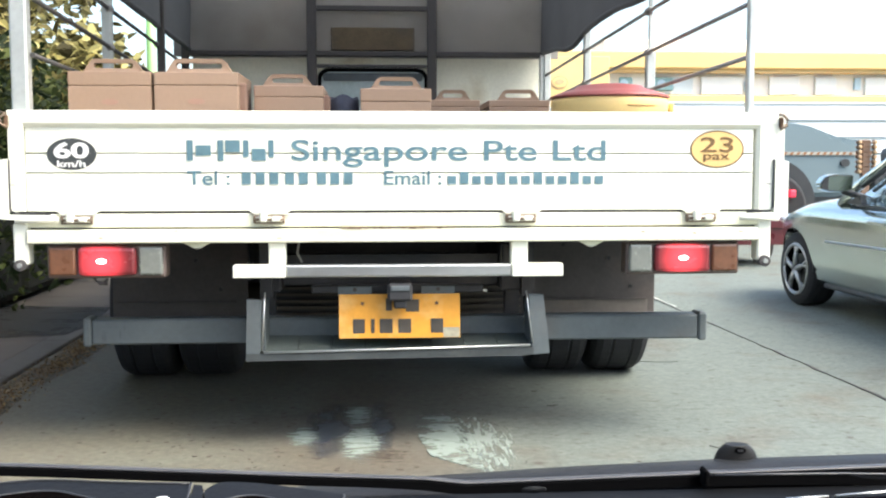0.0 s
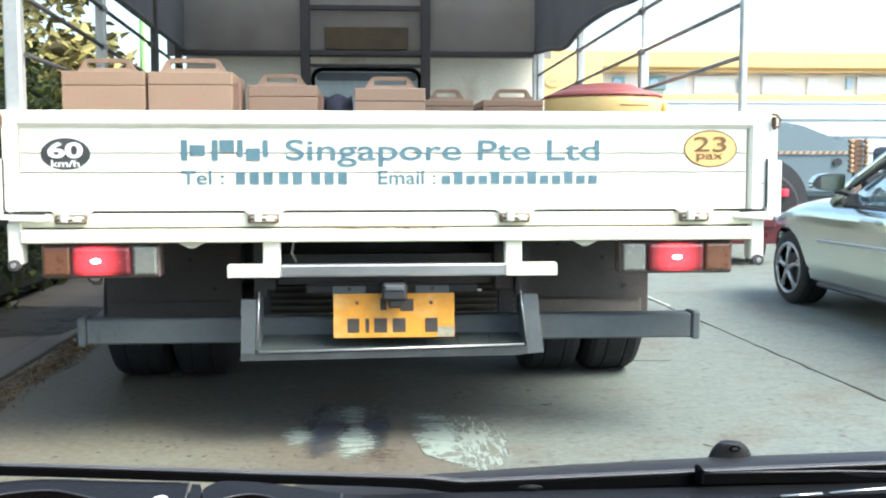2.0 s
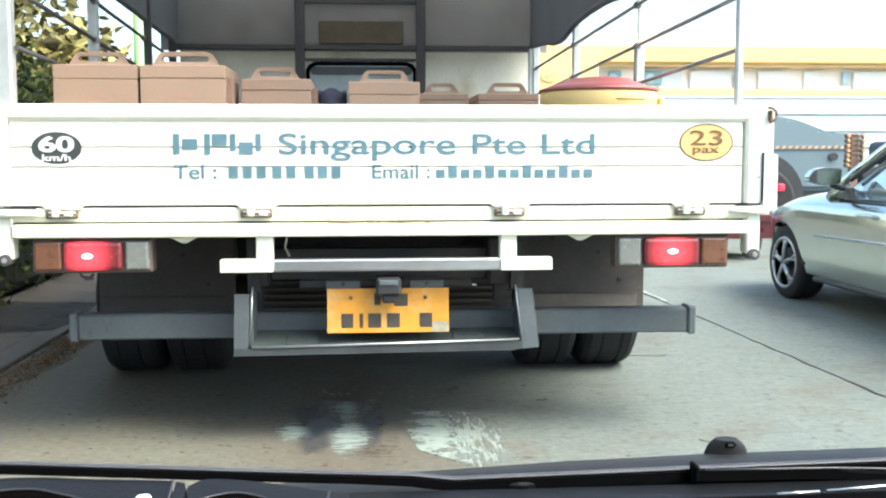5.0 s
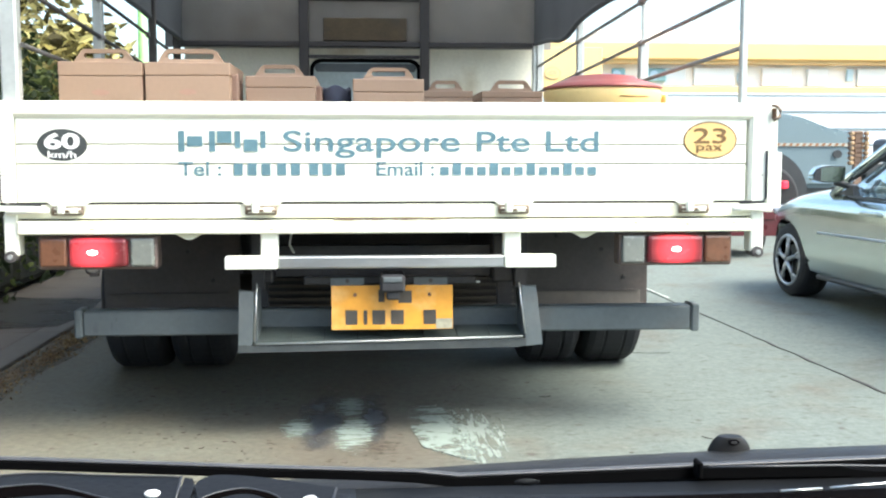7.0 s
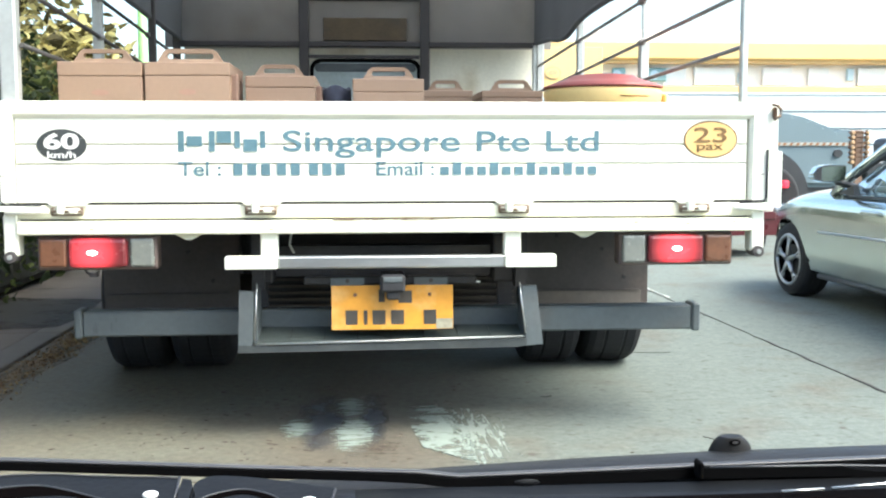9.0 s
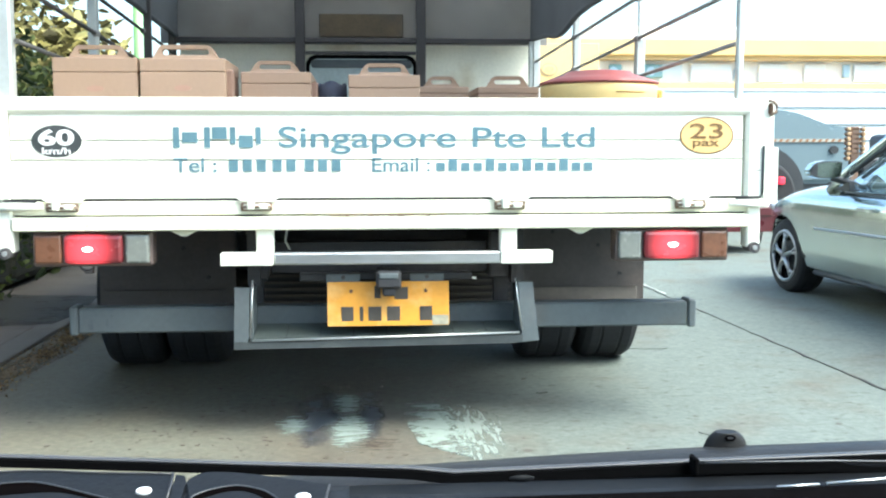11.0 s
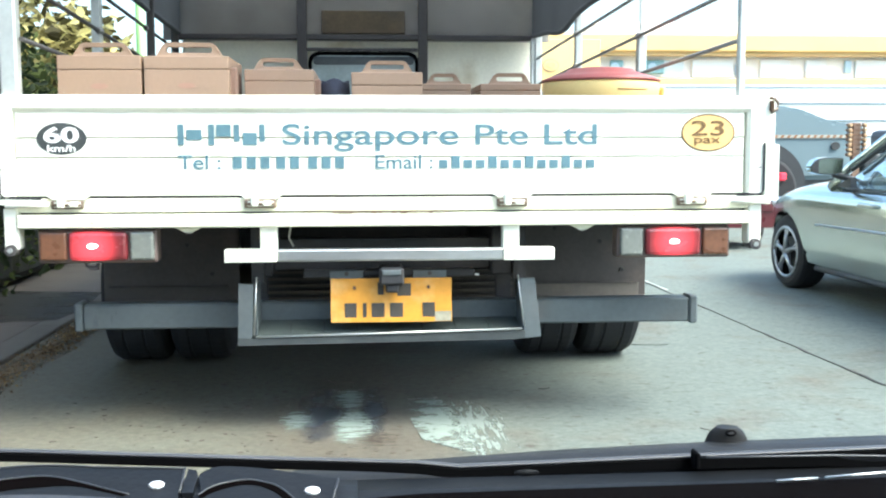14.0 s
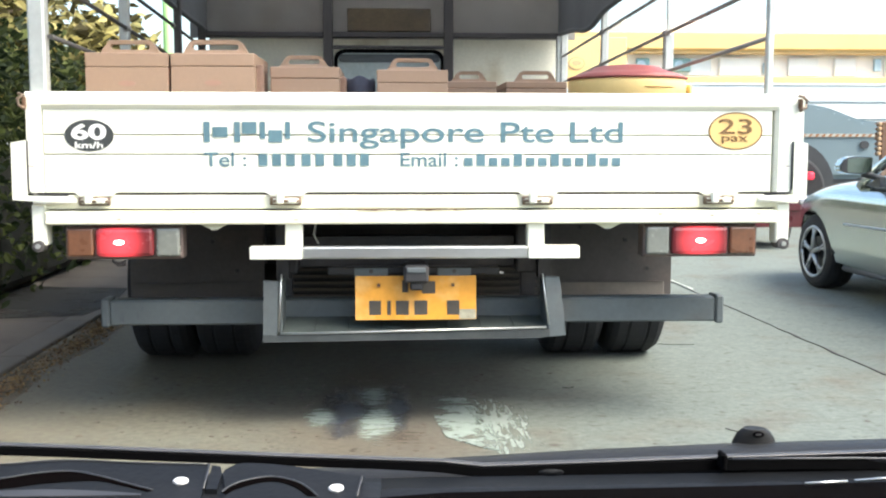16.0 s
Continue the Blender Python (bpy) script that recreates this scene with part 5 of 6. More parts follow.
# black lips carry the shade of the gap round each wheel arch
for yw in (YW, 3.78):
    for s in (1, -1):
        k = [(CX - s * (0.852 - 0.9 * max(0.0, yw - 6.2 + 0.336 * math.cos(a) - 0.25) ** 2.2), yw + 0.336 * math.cos(a), 0.215 + 0.285 * math.sin(a)) for a in [math.pi * k / 24 for k in range(3, 24)]]
        part("arch_lip", bm_pipe(k, 0.006, 8), M_BLACKTRIM, car)


def car_wheel(yw, s, steer):
    xs = CX - s * (CHW - 0.130)
    w = part("wheel", rim(xs - 0.06, xs + 0.05, yw, 0.235, 0.10), M_BLACKTRIM, car)
    t = part("tyre", tyre(xs, yw, 0.240, 0.240, 0.19, hub=0.70), M_TYRE, w, "dusty black car tyre")
    obs = [w, t]
    xf = xs - s * 0.090
    k = [(xf, yw + 0.160 * math.cos(a), 0.235 + 0.160 * math.sin(a)) for a in [2 * math.pi * i / 32 for i in range(33)]]
    obs.append(part("rim", bm_pipe(k, 0.012, 8), M_ALLOY, w, "five-spoke alloy rim"))
    for i in range(5):
        a = math.pi / 2 + 2 * math.pi * i / 5
        ca, sa = math.cos(a), math.sin(a)
        b = bmesh.new()
        pipe(b, [(xf, yw + 0.02 * ca, 0.235 + 0.02 * sa), (xf - s * 0.004, yw + 0.09 * ca, 0.235 + 0.09 * sa), (xf - s * 0.002, yw + 0.112 * ca, 0.235 + 0.112 * sa)], [0.021, 0.014, 0.012], 6)
        for d in (-0.13, 0.13):
            cd, sd = math.cos(a + d), math.sin(a + d)
            pipe(b, [(xf - s * 0.003, yw + 0.096 * ca, 0.235 + 0.096 * sa), (xf + s * 0.004, yw + 0.152 * cd, 0.235 + 0.152 * sd)], [0.009, 0.011], 6)
        obs.append(part("spoke", b, M_ALLOY, w))
    obs.append(part("hub_cap", bm_pipe([(xf - s * 0.012, yw, 0.235), (xf + s * 0.02, yw, 0.235)], 0.026, 14), M_ALLOY, w))
    if steer:
        o = ORIGIN[w]
        c = Vector((xs, yw, 0)) - o
        m = Matrix.Translation(c) @ Matrix.Rotation(radians(steer), 4, "Z") @ Matrix.Translation(-c)
        for q in obs:
            q.data.transform(m)


for yw, st_ in ((YW, 4), (3.78, 0)):
    for s in (1, -1):
        car_wheel(yw, s, st_)
        xs = CX - s * 0.60
        part("wheel_well", bm_box(min(xs, xs - s * 0.20), max(xs, xs - s * 0.20), yw - 0.26, yw + 0.26, 0.46, 0.485), M_RUBBER, car)

# greenhouse: glass cabin and roof, pillars
gh = bmesh.new()
low = [(CX - 0.80, 5.92, 0.680), (CX + 0.80, 5.92, 0.680), (CX + 0.82, 3.35, 0.67), (CX - 0.82, 3.35, 0.67)]
high = [(CX - 0.62, 5.07, 1.20), (CX + 0.62, 5.07, 1.20), (CX + 0.60, 3.95, 1.20), (CX - 0.60, 3.95, 1.20)]
lo_, hi_ = [gh.verts.new(p) for p in low], [gh.verts.new(p) for p in high]
for i in range(4):
    gh.faces.new((lo_[i], lo_[(i + 1) % 4], hi_[(i + 1) % 4], hi_[i]))
bmesh.ops.recalc_face_normals(gh, faces=gh.faces)
part("glass", gh, M_WINDOW, car, "clear windows reflecting the sky")
part("dashboard", bm_box(CX - 0.74, CX + 0.74, 5.35, 5.85, 0.66, 0.735, bev=0.03, seg=2), M_BLUEVINYL, car, "grey-blue dashboard")
for sx in (-0.38, 0.38):
    seat = part("front_seat", bm_prism([(4.55, 0.45), (4.40, 1.00), (4.48, 1.01), (4.66, 0.58), (5.05, 0.56), (5.05, 0.45)], "x", CX + sx - 0.24, CX + sx + 0.24), M_BLUEVINYL, car, "grey-blue front seat")
    part("headrest", bm_box(CX + sx - 0.12, CX + sx + 0.12, 4.36, 4.44, 1.02, 1.13, bev=0.03, seg=2), M_BLUEVINYL, seat)
part("roof", bm_prism([(5.11, 1.195), (4.9, 1.230), (4.5, 1.242), (4.1, 1.230), (3.9, 1.195)], "x", CX - 0.63, CX + 0.63), M_SILVER, car)
for s in (-1, 1):
    part("a_pillar", bm_pipe([(CX + s * 0.805, 6.03, 0.680), (CX + s * 0.79, 5.92, 0.765), (CX + s * 0.72, 5.5, 0.985), (CX + s * 0.63, 5.07, 1.205)], 0.030, 8), M_SILVER, car)
    part("b_pillar", bm_pipe([(CX + s * 0.82, 4.62, 0.69), (CX + s * 0.63, 4.55, 1.205)], 0.03, 8), M_BLACKTRIM, car)
    part("c_pillar", bm_pipe([(CX + s * 0.81, 3.36, 0.69), (CX + s * 0.61, 3.95, 1.205)], 0.05, 8), M_SILVER, car)
    part("window_trim", bm_pipe([(CX + s * 0.822, 5.80, 0.682), (CX + s * 0.826, 4.6, 0.682), (CX + s * 0.820, 3.4, 0.680)], 0.007, 8), M_BLACKTRIM, car)
    part("side_moulding", bm_pipe([(CX + s * 0.866, 6.10, 0.452), (CX + s * 0.871, 5.3, 0.466), (CX + s * 0.871, 4.1, 0.474)], 0.0075, 8), M_ALLOY, car, "pale side moulding")
    part("window_line", bm_pipe([(CX + s * 0.800, 5.78, 0.790), (CX + s * 0.725, 5.40, 0.985), (CX + s * 0.625, 5.02, 1.180)], 0.012, 8), M_BLACKTRIM, car)
    part("quarter_panel", bm_prism([(5.94, 0.690), (5.74, 0.684), (5.76, 0.745)], "x", CX + s * 0.79, CX + s * 0.825), M_BLACKTRIM, car)
    part("sill", bm_pipe([(CX + s * 0.80, 6.22, 0.172), (CX + s * 0.815, 5.6, 0.180), (CX + s * 0.815, 4.1, 0.180)], 0.016, 8), M_BLACKTRIM, car)
    mx = lambda u: CX + s * (CX - u)
    out = [(2.548, 0.797), (2.558, 0.830), (2.585, 0.852), (2.640, 0.862), (2.735, 0.860), (2.730, 0.770), (2.690, 0.757), (2.600, 0.762), (2.548, 0.778)]
    mm = bm_prism([(mx(u), z) for u, z in out], "y", 5.80, 5.89)
    bmesh.ops.bevel(mm, geom=mm.edges[:], offset=0.012, segments=2, affect="EDGES")
    mh = part("mirror", mm, M_SILVER, car, "silver door mirror")
    gl = bm_prism([(mx(2.635 + (u - 2.635) * 0.87), 0.808 + (z - 0.808) * 0.83) for u, z in out], "y", 5.785, 5.815)
    for v in gl.verts:
        v.co.y += s * (v.co.x - mx(2.635)) * 0.20
    bmesh.ops.recalc_face_normals(gl, faces=gl.faces)
    part("mirror_rim", bm_prism([(mx(2.637 + (u - 2.637) * 0.94), 0.808 + (z - 0.808) * 0.93) for u, z in out], "y", 5.794, 5.802), M_BLACKTRIM, mh, "black rim round the mirror glass")
    part("mirror_glass", gl, M_MIRROR, mh, "mirror glass showing green reflections")
    part("mirror_stalk", bm_pipe([(mx(2.70), 5.85, 0.765), (mx(2.84), 5.86, 0.725)], 0.020, 8), M_BLACKTRIM, mh)
    hl = sweep(lambda t: [(CX + s * (0.66 + 0.10 * math.cos(a)), 6.98 + 0.09 * t, 0.535 + 0.045 * math.sin(a)) for a in [2 * math.pi * k / 16 for k in range(16)]], [-1, 0, 0.6, 1], close=True)
    part("headlamp", hl, M_HEADLAMP, car)
    part("door_handle", bm_box(CX + s * 0.876 - 0.014, CX + s * 0.876 + 0.014, 5.34, 5.54, 0.590, 0.616, bev=0.008, seg=2), M_SILVER, car)
    part("door_gap", bm_box(CX + s * 0.8690 - 0.002, CX + s * 0.8690 + 0.002, 4.578, 4.582, 0.22, 0.45), M_BLACKTRIM, car)

# ---- traffic and buildings beyond ----
def lamp_stack(x, y, z0, z1):
    ob = thing("marker_stack", (x, y, 0), "stack of pale orange warning lamps on a brown post", "warning lamps")
    part("post", bm_box(x - 0.045, x + 0.045, y, y + 0.06, 0.0, z1, bev=0.008), M_STRIPE_R, ob)
    n = 7
    for i in range(n):
        z = z0 + (z1 - z0) * (i + 0.5) / n
        part("bracket", bm_box(x - 0.115, x + 0.115, y + 0.0, y + 0.03, z - 0.006, z + 0.006), M_ORANGE, ob)
        for s in (-1, 1):
            lamp = part("lamp", bm_pipe([(x + s * 0.085, y - 0.045, z), (x + s * 0.085, y - 0.03, z), (x + s * 0.085, y + 0.0, z)], [0.014, 0.022, 0.022], 12), M_MARKER, ob, "pale orange lamp")
            part("collar", bm_pipe([(x + s * 0.085, y - 0.01, z), (x + s * 0.085, y + 0.02, z)], 0.026, 12), M_STRIPE_R, lamp)


tank = thing("tanker_truck", (4.6, 12.4, 0), "grey-blue tanker truck with a striped warning band", "truck")
hull_out = [(1.2, 0.52), (5.55, 0.52), (5.95, 0.70), (5.95, 1.16), (5.72, 1.19), (5.55, 1.205), (5.40, 1.245), (5.22, 1.325), (5.02, 1.378), (4.85, 1.392), (1.2, 1.40)]
hb_ = bm_prism(hull_out, "y", 12.0, 13.6)
bmesh.ops.bevel(hb_, geom=hb_.edges[:], offset=0.05, segments=2, affect="EDGES")
hull = part("hull", hb_, M_HULL, tank)
bs = bmesh.new()
part("warning_band", bm_box(1.3, 5.90, 11.985, 11.998, 1.010, 1.048), M_BAND, tank, "striped warning band")
for i in range(58):
    x = 1.32 + i * 0.079
    prism(bs, [(x, 1.012), (x + 0.034, 1.012), (x + 0.056, 1.046), (x + 0.022, 1.046)], "y", 11.978, 11.984)
part("band_stripes", bs, M_ORANGE, tank, kind="stuff")
part("mudguard", bm_prism([(4.64 + 0.53 * math.cos(a), 0.42 + 0.55 * math.sin(a)) for a in [math.pi * k / 16 for k in range(17)]], "y", 11.90, 12.6), M_BLACKTRIM, tank, "dark mudguard")
part("port", disc(5.55, 11.975, 0.92, 0.055, 0.045, 0.03), M_BLACKTRIM, tank)
for x in (2.2, 3.4, 4.66):
    w = part("wheel", bm_pipe([(x, 11.94, 0.40), (x, 12.2, 0.40)], 0.22, 20), M_GREYPAINT, tank)
    part("tyre", bm_pipe([(x, 11.86, 0.40), (x, 11.90, 0.40), (x, 12.16, 0.40), (x, 12.2, 0.40)], [0.36, 0.40, 0.40, 0.36], 28), M_TYRE, w)
part("tank_lamp", bm_box(4.82, 4.90, 11.80, 11.90, 0.52, 0.61, bev=0.02, seg=2), M_RED_LENS, tank, "small red lamp")
part("deck", bm_box(5.96, 8.6, 12.1, 13.4, 0.62, 0.82, bev=0.02), M_BLACKTRIM, tank)
part("deck_wheel", bm_pipe([(7.6, 12.0, 0.40), (7.6, 12.3, 0.40)], 0.40, 24), M_TYRE, tank)
part("cab", bm_box(6.7, 8.6, 12.0, 13.5, 0.82, 1.12, bev=0.08, seg=2), M_BLACKTRIM, tank)
lamp_stack(5.33, 11.0, 0.80, 1.17)

redcar = thing("red_car", (2.95, 9.6, 0), "dark red car ahead in the next lane", "car")
part("body", bm_prism([(9.0, 0.20), (9.0, 0.42), (9.15, 0.47), (10.6, 0.48), (11.5, 0.42), (11.6, 0.22)], "x", 2.29, 3.64), M_RED_CAR, redcar)
part("glass", bm_prism([(9.2, 0.482), (9.5, 0.60), (10.3, 0.62), (10.8, 0.484)], "x", 2.41, 3.52), M_TYRE, redcar)
part("tail_lamp", bm_box(3.48, 3.62, 8.98, 9.02, 0.34, 0.42, bev=0.01), M_RED_CAR, redcar)
for yy in (9.5, 11.1):
    for xx in (2.29, 3.62):
        part("wheel", bm_pipe([(xx - 0.02, yy, 0.2), (xx + 0.04, yy, 0.2)], 0.20, 20), M_TYRE, redcar)

trailer = thing("trailer", (8, 16.5, 0), "long white box trailer with thin grey seams", "trailer")
part("box", bm_box(3.0, 18.0, 16.0, 18.0, 0.55, 1.86, bev=0.03), M_TRAILER, trailer)
for z in (1.565, 1.30, 1.05):
    part("seam", bm_box(3.0, 18.0, 15.985, 16.0, z, z + 0.022), M_HULL, trailer)
part("top_rail", bm_box(3.0, 18.0, 15.98, 16.0, 1.83, 1.85), M_GALV, trailer)
part("skirt", bm_box(3.2, 17.8, 16.2, 17.8, 0.25, 0.548), M_BLACKTRIM, trailer)
for x in (4.0, 5.0, 14.0, 15.2):
    part("wheel", bm_pipe([(x, 16.05, 0.4), (x, 16.4, 0.4)], 0.40, 20), M_TYRE, trailer)

shop = thing("shop_building", (12, 28, 0), "low pale building with a yellow fascia and blue shop signs", "building")
part("wall", bm_box(2.6, 34, 26.0, 34.0, 0.0, 3.20), M_BLDG, shop)
part("fascia", bm_box(2.5, 34, 25.55, 34.0, 3.22, 3.66, bev=0.04), M_YELLOWB, shop, "sunlit yellow fascia")
# its darker ochre paints the shadow line under the fascia
part("fascia_soffit", bm_box(2.6, 33.9, 25.65, 26.0, 3.14, 3.215), mat("shadow_ochre", (0.62, 0.44, 0.20), 0.7, var=0.1, scale=1), shop)
part("lower_band", bm_box(5.0, 34, 25.6, 25.98, 2.40, 2.58, bev=0.02), M_YELLOWB, shop)
part("parapet", bm_box(6.0, 34, 27.0, 33.0, 3.661, 4.1), M_BLDG, shop)
rs = random.Random(17)
x = 6.9
while x < 30:
    kind = rs.random()
    w = rs.uniform(0.10, 0.22) if kind < 0.5 else rs.uniform(0.4, 1.3)
    z = 2.64 + rs.uniform(0, 0.12)
    if kind < 0.5:
        part("sign_bar", bm_box(x, x + w, 25.90, 25.99, z, z + rs.uniform(0.15, 0.40), bev=0.01), M_SIGNBLUE if rs.random() < 0.75 else M_SIGNRED, shop)
    elif kind < 0.75:
        wn = part("window", bm_box(x, x + w, 25.95, 25.995, 2.62, 3.05, bev=0.01), M_PALEGLASS, shop, "pale upper window")
        part("frame", bm_box(x + w / 2 - 0.02, x + w / 2 + 0.02, 25.93, 25.95, 2.62, 3.05), M_TRAILER, wn)
    else:
        part("sign_panel", bm_box(x, x + w, 25.90, 25.99, 2.62, 3.06, bev=0.01), M_TRAILER if rs.random() < 0.6 else M_YELLOWB, shop)
    x += w + rs.uniform(0.08, 0.5)
for x, w in ((6.30, 0.17), (7.25, 0.26)):
    part("blue_sign", bm_box(x - w, x + w, 25.86, 25.945, 2.70, 3.04, bev=0.03), M_SIGNTEAL, shop, "teal sign with a pale round badge")
    part("sign_badge", disc(x - 0.05, 25.855, 2.87, 0.11, 0.11, 0.01), M_SIGNBLUE, shop)
for i in range(9):
    x = 3.4 + i * 3.2
    wn = part("window", bm_box(x, x + 2.3, 25.93, 25.995, 0.35, 2.2, bev=0.01), M_BLDGGLASS, shop)
    part("frame", bm_box(x + 1.12, x + 1.18, 25.90, 25.93, 0.35, 2.2), M_GALV, wn)

M_EMBLEM = mat("faded_brown_print", (0.50, 0.34, 0.17), 0.6, var=0.15, scale=8)
panel = thing("yellow_hoarding", (4.3, 20, 0), "yellow hoarding with a round brown emblem", "hoarding")
part("board", bm_box(3.0, 4.55, 20.0, 20.06, 1.2, 2.95, bev=0.01), M_YELLOWB, panel)
part("emblem", disc(3.58, 19.985, 2.45, 0.165, 0.125, 0.014), M_EMBLEM, panel, "thin brown ring of the emblem")
part("emblem_inner", disc(3.58, 19.975, 2.45, 0.135, 0.098, 0.009), M_YELLOWB, panel)
part("emblem_mark", disc(3.58, 19.966, 2.46, 0.085, 0.050, 0.008), M_EMBLEM, panel)
for x in (3.1, 4.45):
    part("leg", bm_box(x - 0.05, x + 0.05, 20.07, 20.17, 0, 2.9), M_GALV, panel)

# far row that closes the distance
rf = random.Random(4)
far = thing("far_buildings", (0, 120, 0), "hazy row of distant buildings", "buildings", kind="structure")
fb = bmesh.new()
for i in range(26):
    x = -150 + i * 12
    h = rf.uniform(5, 9)
    box(fb, x, x + 11, 118, 130, 0, h)
for i in range(26):
    x = -150 + i * 12
    box(fb, x, x + 11, -70, -60, 0, rf.uniform(5, 9))
part("block", fb, M_FAR, far, kind="stuff")

# ---- trees, hedge, post ----


def tree(x, y, h, spread, seed, n, low):
    rng = random.Random(seed)
    ob = thing("tree", (x, y, 0.05), "leafy roadside tree with sunlit yellow-green leaves", "tree", group="roadside trees")
    tb = bmesh.new()
    pipe(tb, [(x, y, 0.0), (x + 0.05, y, h * 0.25), (x - 0.04, y + 0.05, h * 0.5), (x, y, h * 0.8)], [0.16, 0.13, 0.10, 0.04], 12)
    tips = []
    for i in range(13):
        a, z0 = rng.uniform(0, 6.28), h * rng.uniform(0.15, 0.7)
        r = spread * rng.uniform(0.5, 1.0)
        tip = Vector((x + r * math.cos(a), y + r * math.sin(a), max(low + 0.3, z0 + rng.uniform(0.2, 1.2))))
        mid = Vector((x, y, z0)).lerp(tip, 0.5) + Vector((0, 0, 0.15))
        pipe(tb, [(x, y, z0), mid, tip], [0.05, 0.032, 0.010], 7)
        tips += [tip, mid]
    part("trunk", tb, M_BARK, ob)
    clumps = []
    for t in tips:
        for _ in range(3):
            clumps.append((t + Vector((rng.gauss(0, 0.35), rng.gauss(0, 0.35), rng.gauss(0, 0.3))), rng.uniform(0.22, 0.48)))

    def spot(r):
        c, s = clumps[r.randrange(len(clumps))]
        p = c + Vector((r.gauss(0, s * 0.55), r.gauss(0, s * 0.55), r.gauss(0, s * 0.45)))
        p.z = max(low, p.z)
        return p
    part("crown", leaves(n, spot, 0.118, seed + 1), M_LEAF, ob, kind="stuff")
    return ob


tree(-4.4, 9.5, 4.6, 1.7, 31, 19000, 1.0)
tree(-6.0, 12.5, 5.0, 2.2, 37, 18000, 1.0)
shade_tree = tree(-4.6, 6.9, 4.2, 1.5, 43, 15000, 1.0)
# two trees out of view, added to shade the left of the road
tree(-3.9, 3.2, 5.4, 2.3, 51, 9000, 2.2)
tree(-4.3, -0.8, 5.4, 2.3, 57, 6000, 2.2)
# unseen copies behind the camera, added for the door mirror to reflect
copy_thing(shade_tree, Matrix.Translation((2.6, -9.0, 0.05)))
copy_thing(shade_tree, Matrix.Translation((12.5, -13.0, 0.05)))
copy_thing(shade_tree, Matrix.Translation((-2.8, -10.0, 0.05)))


def hedge_spot(r):
    y = r.uniform(3.6, 20)
    w = 0.5 + 0.15 * noise.noise((y * 0.9, 0, 0))
    a = r.uniform(0, 1)
    return (-2.52 + r.uniform(-w, w), y, 0.05 + (1.05 + 0.6 * max(0.0, 1 - abs(y - 6.6) / 3) + 0.25 * noise.noise((y * 1.1, 3, 0))) * a ** 0.7)


hd = thing("hedge", (-2.52, 11, 0.04), "dark shaded hedge behind the pavement", "hedge")
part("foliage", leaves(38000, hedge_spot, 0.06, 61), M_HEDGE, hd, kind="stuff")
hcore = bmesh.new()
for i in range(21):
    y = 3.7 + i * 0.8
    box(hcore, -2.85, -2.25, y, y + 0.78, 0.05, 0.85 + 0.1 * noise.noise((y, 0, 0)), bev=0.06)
# near-black boxes carry the shade inside the hedge
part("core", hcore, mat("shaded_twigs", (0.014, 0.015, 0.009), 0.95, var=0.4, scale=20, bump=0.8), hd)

gp = thing("green_post", (-1.845, 9.0, 0.019), "light green painted post on the pavement", "post")
part("tube", bm_pipe([(-1.845, 9.0, 0.019), (-1.845, 9.0, 2.6)], 0.040, 16), M_GREENPOST, gp)
part("collar", bm_pipe([(-1.845, 9.0, 0.019), (-1.845, 9.0, 0.14)], 0.07, 16), M_GREENPOST, gp)

# ---- front of the vehicle that carries the camera ----
van = thing("vehicle_cowl", (0.08, 0.95, 0), "black plastic windscreen cowl with wipers at the foot of the windscreen", "vehicle cowl")
LINE = [(-0.75, 0.662), (-0.321, 0.642), (-0.106, 0.630), (0.051, 0.622), (0.090, 0.617), (0.190, 0.619), (0.326, 0.622), (0.495, 0.625), (0.85, 0.632)]
LIP = [(-0.75, 0.575), (-0.10, 0.598), (0.053, 0.608), (0.200, 0.615), (0.348, 0.6195), (0.520, 0.622), (0.85, 0.625)]
XS = [-0.75 + i * 0.02 for i in range(81)]


def along(line, x):
    for (xa, za), (xb, zb) in zip(line, line[1:]):
        if xa <= x <= xb:
            return za + (zb - za) * (x - xa) / (xb - xa)
    return line[-1][1]


def cowl_z(x, y):
    """The tilted plane of the cowl, rising away from the windscreen."""
    return 0.634 - 0.03 * (x + 0.27) + 0.24 * (y - 0.96)


def on_cowl(outline, up, thick):
    """A plate, or a flat black patch for a hollow's shade, lying on the cowl: outline in plan."""
    bm = bmesh.new()
    lo = [bm.verts.new((x, y, cowl_z(x, y) + up)) for x, y in outline]
    hi = [bm.verts.new((x, y, cowl_z(x, y) + up + thick)) for x, y in outline]
    n = len(outline)
    bm.faces.new(lo[::-1])
    bm.faces.new(hi)
    for i in range(n):
        bm.faces.new((lo[i], lo[(i + 1) % n], hi[(i + 1) % n], hi[i]))
    bmesh.ops.recalc_face_normals(bm, faces=bm.faces)
    return bm


def rounded(pts, n=5):
    """A smooth line through a few plan points."""
    out = []
    for i in range(len(pts) - 1):
        p0, p1, p2, p3 = (Vector(pts[max(0, min(len(pts) - 1, i + k))]) for k in (-1, 0, 1, 2))
        for k in range(n):
            u = k / n
            out.append(tuple(0.5 * ((2 * p1) + (p2 - p0) * u + (2 * p0 - 5 * p1 + 4 * p2 - p3) * u * u + (3 * p1 - p0 - 3 * p2 + p3) * u ** 3)))
    return out + [pts[-1]]


# long wiper blade: pale top edge with its highlight painted in, a groove, black rubber below
edge_row = lambda x: along(LINE, x)
